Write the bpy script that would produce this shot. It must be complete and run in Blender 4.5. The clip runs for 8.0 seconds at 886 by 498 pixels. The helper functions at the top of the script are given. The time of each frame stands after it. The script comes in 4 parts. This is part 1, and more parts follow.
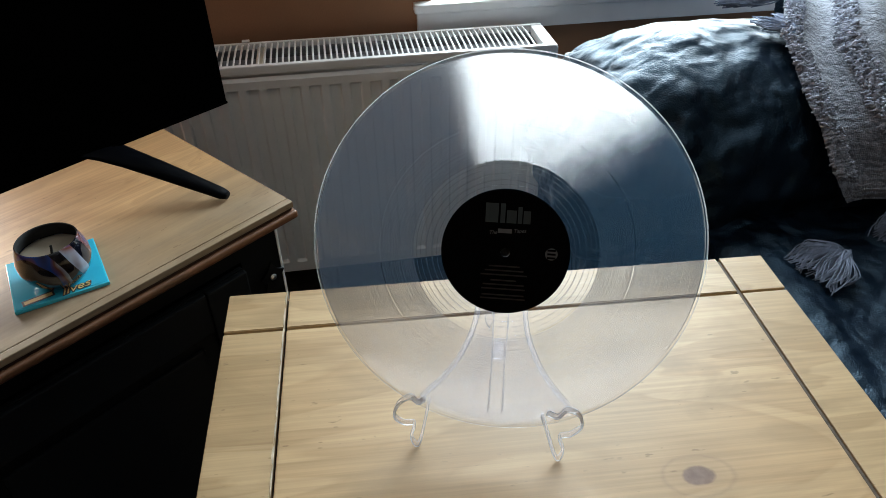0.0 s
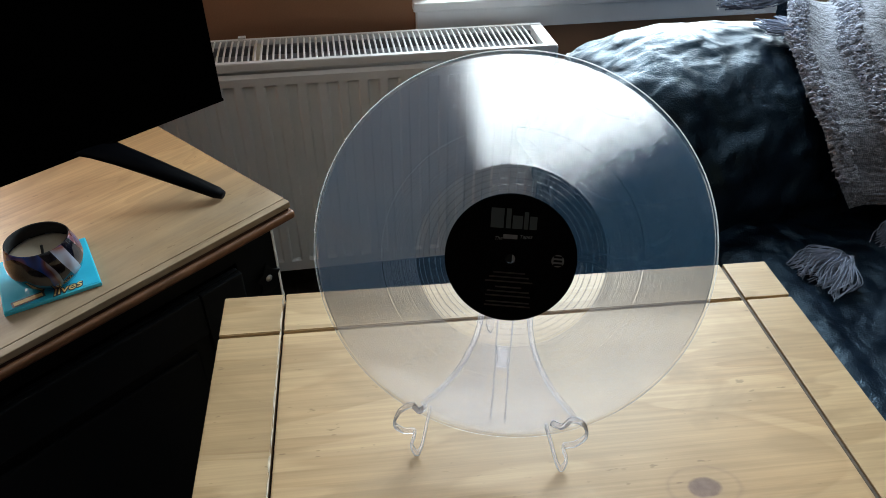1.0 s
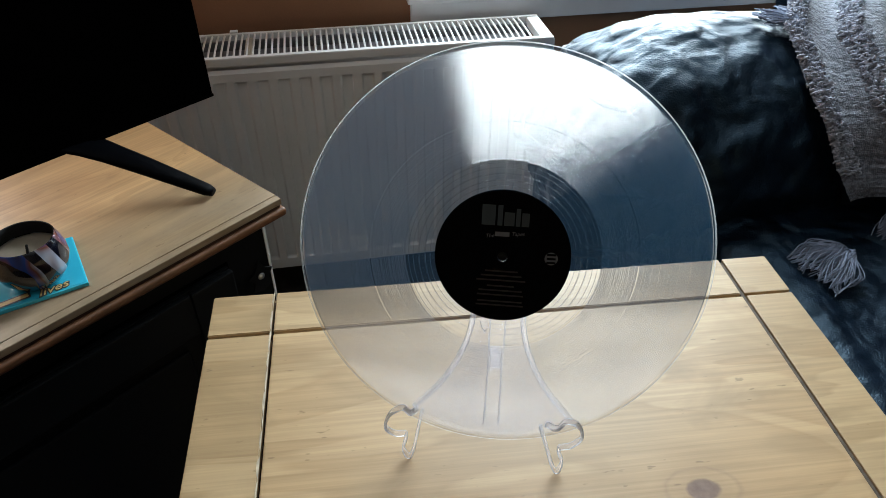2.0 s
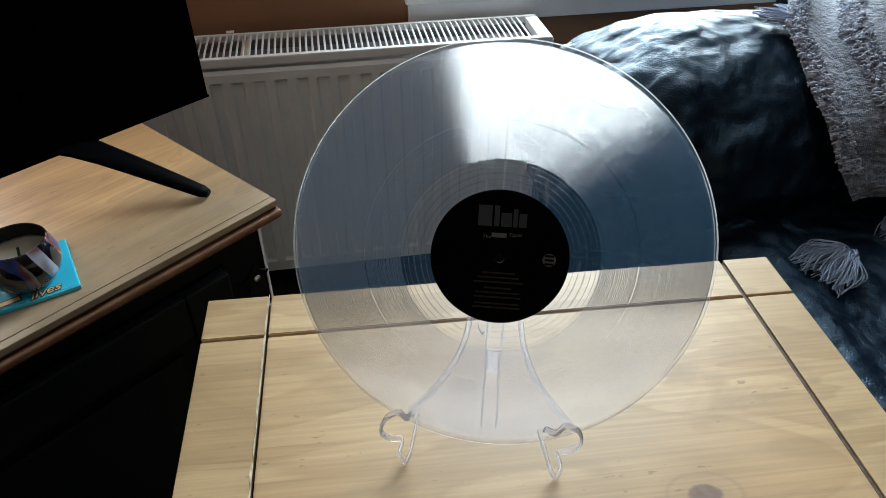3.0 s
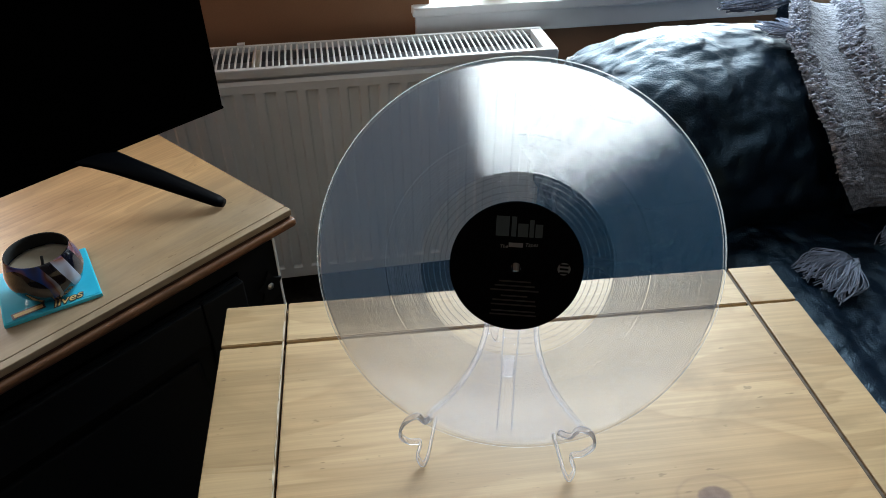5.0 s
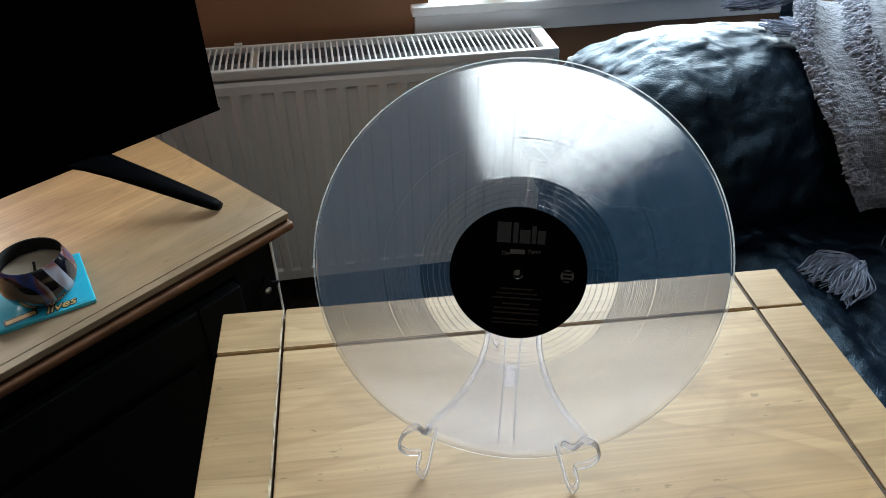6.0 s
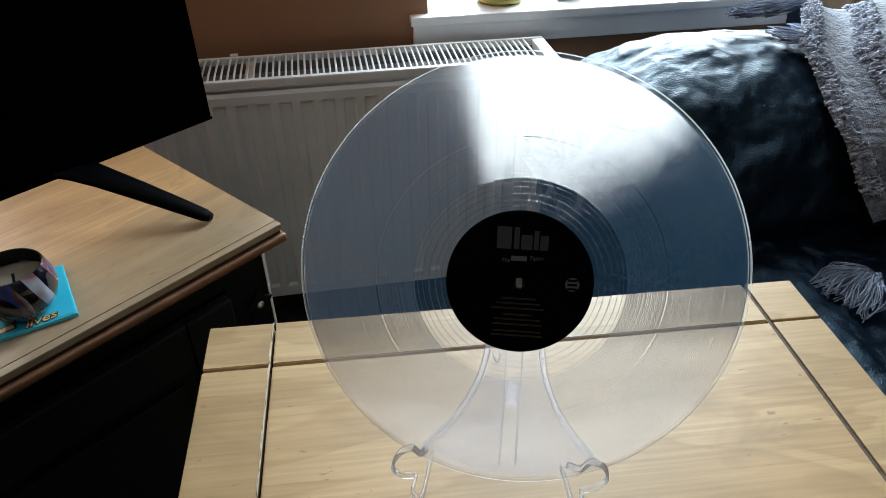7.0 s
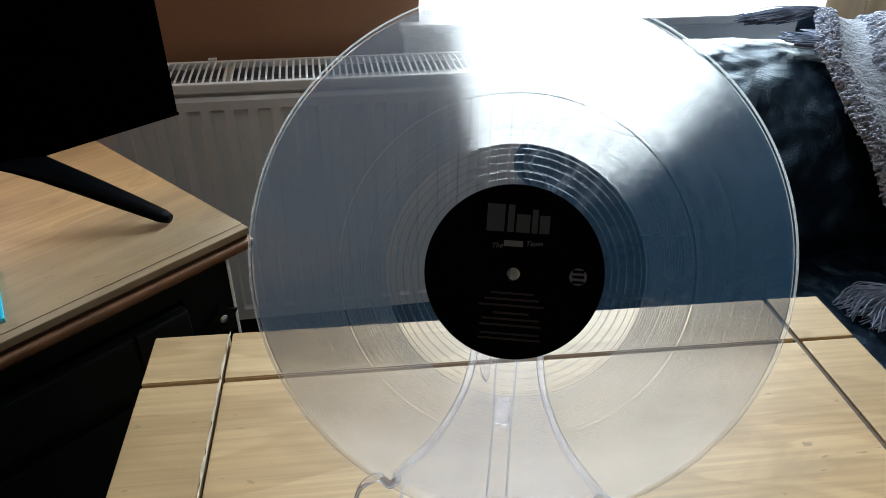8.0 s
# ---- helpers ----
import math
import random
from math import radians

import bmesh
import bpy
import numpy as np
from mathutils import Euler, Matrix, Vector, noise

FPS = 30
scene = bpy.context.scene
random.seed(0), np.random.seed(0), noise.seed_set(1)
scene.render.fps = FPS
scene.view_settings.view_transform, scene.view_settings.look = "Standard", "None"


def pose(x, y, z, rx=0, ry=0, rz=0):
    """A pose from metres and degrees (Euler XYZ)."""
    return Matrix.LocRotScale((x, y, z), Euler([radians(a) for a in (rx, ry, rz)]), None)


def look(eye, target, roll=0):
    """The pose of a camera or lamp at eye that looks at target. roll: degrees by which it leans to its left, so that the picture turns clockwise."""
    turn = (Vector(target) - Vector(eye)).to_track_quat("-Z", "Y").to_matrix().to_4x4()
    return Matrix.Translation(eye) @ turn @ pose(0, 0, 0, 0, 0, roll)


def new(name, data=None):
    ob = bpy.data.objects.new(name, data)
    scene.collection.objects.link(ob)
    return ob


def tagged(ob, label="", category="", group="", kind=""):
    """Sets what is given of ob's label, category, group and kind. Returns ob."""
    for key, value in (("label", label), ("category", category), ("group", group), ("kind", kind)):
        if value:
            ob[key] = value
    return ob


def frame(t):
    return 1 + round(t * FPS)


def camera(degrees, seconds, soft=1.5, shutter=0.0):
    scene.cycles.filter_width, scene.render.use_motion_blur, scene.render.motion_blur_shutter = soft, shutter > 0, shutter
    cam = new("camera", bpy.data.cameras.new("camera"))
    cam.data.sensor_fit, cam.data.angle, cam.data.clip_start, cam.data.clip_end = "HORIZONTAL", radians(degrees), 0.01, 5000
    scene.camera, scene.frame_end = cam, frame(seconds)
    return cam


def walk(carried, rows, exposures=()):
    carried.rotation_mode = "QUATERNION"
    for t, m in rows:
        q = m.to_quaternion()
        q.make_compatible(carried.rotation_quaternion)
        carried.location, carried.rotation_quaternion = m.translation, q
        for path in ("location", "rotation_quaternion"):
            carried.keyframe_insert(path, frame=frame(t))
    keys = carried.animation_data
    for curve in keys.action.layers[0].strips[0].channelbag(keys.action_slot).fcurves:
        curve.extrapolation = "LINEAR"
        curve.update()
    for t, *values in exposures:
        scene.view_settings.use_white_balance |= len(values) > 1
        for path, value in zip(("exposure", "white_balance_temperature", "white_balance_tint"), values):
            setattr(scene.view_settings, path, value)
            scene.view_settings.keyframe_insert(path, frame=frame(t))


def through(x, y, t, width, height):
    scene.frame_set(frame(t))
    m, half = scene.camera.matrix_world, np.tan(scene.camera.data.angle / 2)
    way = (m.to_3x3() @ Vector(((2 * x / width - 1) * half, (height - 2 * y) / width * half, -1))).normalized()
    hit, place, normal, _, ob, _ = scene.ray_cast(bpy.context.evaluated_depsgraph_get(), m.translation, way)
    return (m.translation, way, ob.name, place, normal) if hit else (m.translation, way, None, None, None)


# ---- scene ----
cam = camera(65.3, 8.0, soft=0.45)
PATH = [
    (0, (0.18, -0.583, 1.047), (0.322, 0.991, -0.179), -0.5),
    (0.3, (0.177, -0.577, 1.044), (0.307, 0.995, -0.187), -0.8),
    (0.5, (0.173, -0.574, 1.043), (0.306, 0.998, -0.187), -0.4),
    (0.8, (0.173, -0.570, 1.041), (0.312, 0.997, -0.194), -0.3),
    (1, (0.173, -0.568, 1.043), (0.336, 1.0, -0.187), 0.5),
    (1.3, (0.176, -0.566, 1.041), (0.338, 0.997, -0.197), 0.1),
    (1.5, (0.178, -0.563, 1.04), (0.338, 0.995, -0.204), 0.1),
    (3, (0.186, -0.548, 1.03), (0.346, 1.013, -0.21), -0.1),
    (3.5, (0.179, -0.55, 1.033), (0.332, 1.018, -0.199), -0.2),
    (3.8, (0.177, -0.554, 1.038), (0.335, 1.018, -0.188), -0.1),
    (4, (0.175, -0.557, 1.039), (0.343, 1.01, -0.192), 0.1),
    (4.3, (0.174, -0.560, 1.043), (0.334, 1.011, -0.185), -0.3),
    (4.5, (0.17, -0.562, 1.043), (0.334, 1.012, -0.18), -0.0),
    (6, (0.172, -0.546, 1.039), (0.335, 1.026, -0.187), -0.2),
    (6.3, (0.177, -0.539, 1.034), (0.332, 1.025, -0.204), -0.6),
    (6.5, (0.179, -0.535, 1.03), (0.347, 1.038, -0.194), -0.4),
    (6.8, (0.180, -0.530, 1.017), (0.344, 1.027, -0.227), -0.1),
    (7, (0.178, -0.526, 1.013), (0.339, 1.079, -0.17), -0.4),
    (7.1, (0.177, -0.519, 1.005), (0.326, 1.110, -0.145), -0.5),
    (7.2, (0.177, -0.511, 0.993), (0.329, 1.134, -0.135), -0.5),
    (7.3, (0.177, -0.501, 0.977), (0.327, 1.147, -0.146), -0.0),
    (7.4, (0.176, -0.496, 0.965), (0.320, 1.142, -0.173), -0.1),
    (7.5, (0.18, -0.492, 0.953), (0.303, 1.143, -0.191), -0.9),
    (7.6, (0.182, -0.490, 0.948), (0.305, 1.155, -0.184), -1.1),
    (7.7, (0.184, -0.489, 0.944), (0.322, 1.169, -0.166), -0.9),
    (7.8, (0.188, -0.483, 0.943), (0.347, 1.178, -0.159), -0.0),
    (7.9, (0.189, -0.481, 0.941), (0.366, 1.184, -0.153), 0.7),
    (8, (0.191, -0.477, 0.938), (0.38, 1.188, -0.154), 1.0),
]
walk(cam, [(t, look(eye, target, roll)) for t, eye, target, roll in PATH])

# ---- light ----
WALL_TURN = 4.0                       # the window wall runs four degrees off the table's back edge


def wallp(u, v, z, rz=0):
    """A pose given along the window wall (u), towards it (v) and up."""
    return pose(0, 0, 0, 0, 0, WALL_TURN) @ pose(u, v, z, 0, 0, rz)


world = bpy.data.worlds.new("sky")
scene.world = world
world.use_nodes = True
sky = world.node_tree.nodes.new("ShaderNodeTexSky")
sky.sky_type, sky.sun_disc = "NISHITA", False
sky.sun_elevation, sky.sun_rotation = radians(49), radians(163)
world.node_tree.links.new(sky.outputs[0], world.node_tree.nodes["Background"].inputs[0])
world.node_tree.nodes["Background"].inputs[1].default_value = 0.12

daylight = bpy.data.lights.new("window_daylight", "AREA")
daylight.shape, daylight.size, daylight.size_y = "RECTANGLE", 1.15, 1.42
daylight.energy, daylight.color = 106, (0.77, 0.92, 1.0)
lamp = new("window_daylight", daylight)
lamp.matrix_world = wallp(0.93, 1.06, 1.36) @ pose(0, 0, 0, -90, 0, 0)

# lamp of an unseen side window, added to light the cabinet top
second = bpy.data.lights.new("added_side_daylight", "AREA")
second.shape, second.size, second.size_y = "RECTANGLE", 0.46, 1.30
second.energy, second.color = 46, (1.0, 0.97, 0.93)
lamp2 = new("added_side_daylight", second)
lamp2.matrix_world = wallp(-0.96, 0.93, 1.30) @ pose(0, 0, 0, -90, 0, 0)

sun = bpy.data.lights.new("sun", "SUN")
sun.energy, sun.angle, sun.color = 1.0, radians(12), (1.0, 0.95, 0.88)
new("sun", sun).matrix_world = look((1.5, -5.0, 6.0), (0, 0, 0))
scene.view_settings.exposure = 0.0


# ---- materials ----
class Nodes:
    def __init__(self, name):
        self.m = bpy.data.materials.new(name)
        self.m.use_nodes = True
        self.t = self.m.node_tree
        self.b = self.t.nodes["Principled BSDF"]
        self.out = self.t.nodes["Material Output"]

    def n(self, kind, **values):
        node = self.t.nodes.new("ShaderNode" + kind)
        for k, v in values.items():
            node.inputs[k.replace("_", " ")].default_value = v
        return node

    def l(self, a, b):
        self.t.links.new(a, b)

    def math(self, op, a, b=None):
        node = self.t.nodes.new("ShaderNodeMath")
        node.operation = op
        for i, x in enumerate((a, b)):
            if x is None:
                continue
            if isinstance(x, (int, float)):
                node.inputs[i].default_value = x
            else:
                self.l(x, node.inputs[i])
        return node.outputs[0]

    def vmath(self, op, a, b=None):
        node = self.t.nodes.new("ShaderNodeVectorMath")
        node.operation = op
        for i, x in enumerate((a, b)):
            if x is None:
                continue
            if isinstance(x, tuple):
                node.inputs[i].default_value = x
            else:
                self.l(x, node.inputs[i])
        return node.outputs[0]

    def coords(self, scale=(1, 1, 1), random=0.0):
        c = self.n("TexCoord").outputs["Object"]
        mp = self.n("Mapping")
        mp.inputs["Scale"].default_value = scale
        if random:
            info = self.n("ObjectInfo").outputs["Random"]
            c = self.vmath("ADD", c, self.math("MULTIPLY", info, random))
        self.l(c, mp.inputs["Vector"])
        return mp.outputs[0]

    def noise(self, vec, scale, detail=4.0, rough=0.55, distort=0.0):
        node = self.n("TexNoise", Scale=scale, Detail=detail, Roughness=rough, Distortion=distort)
        self.l(vec, node.inputs["Vector"])
        return node.outputs["Fac"]

    def ramp(self, fac, stops):
        node = self.n("ValToRGB")
        e = node.color_ramp.elements
        while len(e) < len(stops):
            e.new(0.5)
        for el, (p, c) in zip(e, stops):
            el.position, el.color = p, (*c, 1)
        self.l(fac, node.inputs[0])
        return node.outputs[0]

    def mix(self, fac, a, b, mode="MIX"):
        node = self.t.nodes.new("ShaderNodeMix")
        node.data_type, node.blend_type = "RGBA", mode
        for sock, x in ((node.inputs[0], fac), (node.inputs[6], a), (node.inputs[7], b)):
            if isinstance(x, (int, float)):
                sock.default_value = x
            elif isinstance(x, tuple):
                sock.default_value = (*x, 1)
            else:
                self.l(x, sock)
        return node.outputs[2]

    def bump(self, height, strength, distance=0.002, normal=None):
        node = self.n("Bump", Strength=strength, Distance=distance)
        self.l(height, node.inputs["Height"])
        if normal:
            self.l(normal, node.inputs["Normal"])
        return node.outputs[0]


def surface(name, colour, rough=0.5, vary=0.15, scale=20.0, bump=0.1, fine=200.0, metal=0.0, spec=0.5, coat=0.0, distance=0.001):
    """A plain painted, metal or plastic surface with mottling at two scales."""
    k = Nodes(name)
    c = k.coords(random=7.0)
    big, small = k.noise(c, scale), k.noise(c, fine, 3)
    lo = tuple(x * (1 - vary) for x in colour)
    hi = tuple(min(1, x * (1 + vary)) for x in colour)
    base = k.ramp(big, [(0.3, lo), (0.7, hi)])
    base = k.mix(0.25 * vary, base, k.ramp(small, [(0.35, (0, 0, 0)), (0.65, (1, 1, 1))]), "OVERLAY")
    k.l(base, k.b.inputs["Base Color"])
    k.l(k.math("ADD", k.math("MULTIPLY", big, 0.2), rough - 0.1), k.b.inputs["Roughness"])
    k.b.inputs["Metallic"].default_value = metal
    k.b.inputs["Specular IOR Level"].default_value = spec
    k.b.inputs["Coat Weight"].default_value = coat
    if bump:
        k.l(k.bump(small, bump, distance), k.b.inputs["Normal"])
    return k.m


def pine(name, light, dark, grain=(1.6, 9.0, 9.0), rough=0.42, knots=(), coat=0.15, blots=0.55, mottle=None):
    """Waxed pine: long grain along x, broad growth bands, specks and knots."""
    k = Nodes(name)
    c = k.coords(grain, random=3.0)
    wide = k.noise(c, 1.1, 3, 0.5, 0.6)
    rings = k.math("FRACT", k.math("MULTIPLY", wide, 10.0))
    band = k.ramp(rings, [(0.0, light), (0.55, tuple(0.6 * a + 0.4 * b for a, b in zip(light, dark))), (0.9, dark), (1.0, light)])
    soft = k.ramp(wide, [(0.3, dark), (0.65, light)])
    base = k.mix(0.36, soft, band)
    fibre = k.noise(k.coords((5.0, 260.0, 260.0)), 1.0, 3, 0.6)
    base = k.mix(0.22, base, k.ramp(fibre, [(0.35, (0.25, 0.25, 0.25)), (0.65, (0.75, 0.75, 0.75))]), "OVERLAY")
    stain = k.noise(k.coords((1, 1, 1)), 7.0, 4)
    base = k.mix(0.35, base, k.ramp(stain, [(0.35, tuple(x * 0.72 for x in light)), (0.65, light)]), "MULTIPLY")
    blot = k.noise(k.coords((3.0, 9.0, 9.0), random=5.0), 1.6, 4, 0.6, 1.0)
    base = k.mix(k.ramp(blot, [(0.50, (0, 0, 0)), (0.72, (blots, blots, blots))]), base, tuple(0.75 * x for x in dark))
    # blends to a darker, greyer mottled tone towards the front edge
    if mottle:
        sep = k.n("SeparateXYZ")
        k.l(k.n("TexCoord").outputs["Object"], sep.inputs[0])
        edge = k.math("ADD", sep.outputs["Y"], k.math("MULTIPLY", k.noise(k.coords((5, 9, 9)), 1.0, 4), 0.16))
        base = k.mix(k.ramp(edge, [(0.08, (0.68, 0.68, 0.68)), (0.26, (0, 0, 0))]), base, k.ramp(k.noise(k.coords((4, 7, 7)), 2.2, 5, 0.65), [(0.36, tuple(0.62 * x for x in mottle)), (0.62, tuple(1.3 * x for x in mottle))]))
    speck = k.noise(k.coords((60, 160, 160), random=2.0), 1.0, 2)
    base = k.mix(k.ramp(speck, [(0.70, (0, 0, 0)), (0.76, (0.6, 0.6, 0.6))]), base, tuple(0.45 * x for x in dark))
    for x, y, r in knots:
        d = k.vmath("SUBTRACT", k.n("TexCoord").outputs["Object"], (x, y, 0))
        d = k.vmath("MULTIPLY", d, (0.75, 1.15, 0.0))
        ln = k.t.nodes.new("ShaderNodeVectorMath")
        ln.operation = "LENGTH"
        k.l(d, ln.inputs[0])
        wob = k.noise(k.coords((1, 1, 1)), 90.0, 2)
        dist = k.math("ADD", ln.outputs["Value"], k.math("MULTIPLY", k.math("SUBTRACT", wob, 0.5), r * 0.35))
        core = k.ramp(k.math("DIVIDE", dist, r * 3), [(0.0, (1, 1, 1)), (0.29, (0.92, 0.92, 0.92)), (0.36, (0.15, 0.15, 0.15)), (0.62, (0.04, 0.04, 0.04)), (0.70, (0.26, 0.26, 0.26)), (0.78, (0.05, 0.05, 0.05)), (1.0, (0, 0, 0))])
        ringed = k.mix(k.noise(k.coords((1, 1, 1)), 160.0, 3), (0.11, 0.055, 0.035), (0.24, 0.15, 0.11))
        base = k.mix(core, base, ringed)
    k.l(base, k.b.inputs["Base Color"])
    k.l(k.math("ADD", k.math("MULTIPLY", stain, 0.25), rough - 0.12), k.b.inputs["Roughness"])
    k.b.inputs["Coat Weight"].default_value = coat
    k.b.inputs["Coat Roughness"].default_value = 0.35
    k.l(k.bump(fibre, 0.12, 0.0006), k.b.inputs["Normal"])
    return k.m


def leather(name):
    k = Nodes(name)
    c = k.coords()
    vo = k.n("TexVoronoi", Scale=260.0)
    vo.feature = "DISTANCE_TO_EDGE"
    wob = k.n("TexNoise", Scale=60.0, Detail=3.0)
    k.l(c, wob.inputs["Vector"])
    k.l(k.vmath("ADD", c, k.vmath("MULTIPLY", wob.outputs["Color"], (0.006, 0.006, 0.006))), vo.inputs["Vector"])
    pebble = k.ramp(vo.outputs["Distance"], [(0.0, (0, 0, 0)), (0.25, (1, 1, 1))])
    crease = k.noise(k.coords((1, 1, 0.75)), 24.0, 1.6, 0.45, 0.2)
    mottle = k.noise(c, 9.0, 4)
    k.l(k.ramp(mottle, [(0.3, (0.0012, 0.0035, 0.008)), (0.7, (0.0024, 0.0072, 0.016))]), k.b.inputs["Base Color"])
    k.l(k.math("ADD", k.math("MULTIPLY", mottle, 0.16), 0.27), k.b.inputs["Roughness"])
    k.b.inputs["Specular Tint"].default_value = (0.42, 0.72, 1.0, 1)
    k.b.inputs["Specular IOR Level"].default_value = 0.48
    n1 = k.bump(crease, 0.85, 0.022)
    k.l(k.bump(pebble, 0.35, 0.0010, n1), k.b.inputs["Normal"])
    return k.m


def cloth(name, a, b):
    k = Nodes(name)
    c = k.coords()
    weave = k.n("TexWave", Scale=120.0, Distortion=2.5, Detail=3.0)
    weave.bands_direction = "Z"
    k.l(c, weave.inputs["Vector"])
    warp = k.n("TexWave", Scale=120.0, Distortion=4.0, Detail=2.0)
    warp.bands_direction = "X"
    k.l(c, warp.inputs["Vector"])
    slub = k.noise(k.coords((130, 190, 190)), 1.0, 3, 0.6)
    fac = k.math("MULTIPLY", k.math("ADD", weave.outputs["Fac"], warp.outputs["Fac"]), 0.5)
    slub = k.ramp(slub, [(0.34, (0, 0, 0)), (0.66, (1, 1, 1))])
    base = k.mix(k.math("ADD", k.math("MULTIPLY", fac, 0.10), k.math("MULTIPLY", slub, 0.90)), a, b)
    k.l(base, k.b.inputs["Base Color"])
    k.b.inputs["Roughness"].default_value = 0.95
    k.b.inputs["Specular IOR Level"].default_value = 0.15
    k.b.inputs["Sheen Weight"].default_value = 0.25
    k.l(k.bump(k.math("ADD", k.math("MULTIPLY", fac, 0.3), slub), 0.9, 0.0018), k.b.inputs["Normal"])
    return k.m


def clear(name, tint=(1, 1, 1), through=0.9, rough=0.03, haze=0.0):
    """Thin clear plastic or glass: what passes straight through, and a Fresnel gloss."""
    k = Nodes(name)
    k.t.nodes.remove(k.b)
    tr = k.n("BsdfTransparent")
    tr.inputs["Color"].default_value = (*(through * x for x in tint), 1)
    gl = k.n("BsdfGlossy", Roughness=rough)
    fr = k.n("Fresnel", IOR=1.5)
    mx = k.n("MixShader")
    k.l(fr.outputs[0], mx.inputs[0])
    k.l(tr.outputs[0], mx.inputs[1])
    k.l(gl.outputs[0], mx.inputs[2])
    last = mx
    if haze:
        # blue of this scatter paints the sky's cast on the plastic
        tl = k.n("BsdfTranslucent")
        tl.inputs["Color"].default_value = (0.13, 0.50, 0.92, 1)
        last = k.n("MixShader", Fac=haze)
        k.l(mx.outputs[0], last.inputs[1])
        k.l(tl.outputs[0], last.inputs[2])
    k.l(last.outputs[0], k.out.inputs["Surface"])
    return k.m


def acrylic(name, milk=0.26, tint=(0.95, 0.94, 1.0), ior=1.22, relief=0.12):
    """Clear moulded acrylic: lets light through, glosses at its edges and scatters a little."""
    k = Nodes(name)
    k.t.nodes.remove(k.b)
    tr = k.n("BsdfTransparent")
    tr.inputs["Color"].default_value = (0.96, 0.96, 0.98, 1)
    tl = k.n("BsdfTranslucent")
    tl.inputs["Color"].default_value = (*tint, 1)
    df = k.n("BsdfDiffuse")
    df.inputs["Color"].default_value = (*tint, 1)
    gl = k.n("BsdfGlossy", Roughness=0.28)
    fr = k.n("Fresnel", IOR=ior)
    if relief:
        k.l(k.bump(k.noise(k.coords(), 120.0, 2), relief, 0.0006), fr.inputs["Normal"])
    m0, m1, m2 = k.n("MixShader", Fac=0.05), k.n("MixShader", Fac=milk), k.n("MixShader")
    k.l(tl.outputs[0], m0.inputs[1])
    k.l(df.outputs[0], m0.inputs[2])
    k.l(tr.outputs[0], m1.inputs[1])
    k.l(m0.outputs[0], m1.inputs[2])
    k.l(fr.outputs[0], m2.inputs[0])
    k.l(m1.outputs[0], m2.inputs[1])
    k.l(gl.outputs[0], m2.inputs[2])
    k.l(m2.outputs[0], k.out.inputs["Surface"])
    return k.m


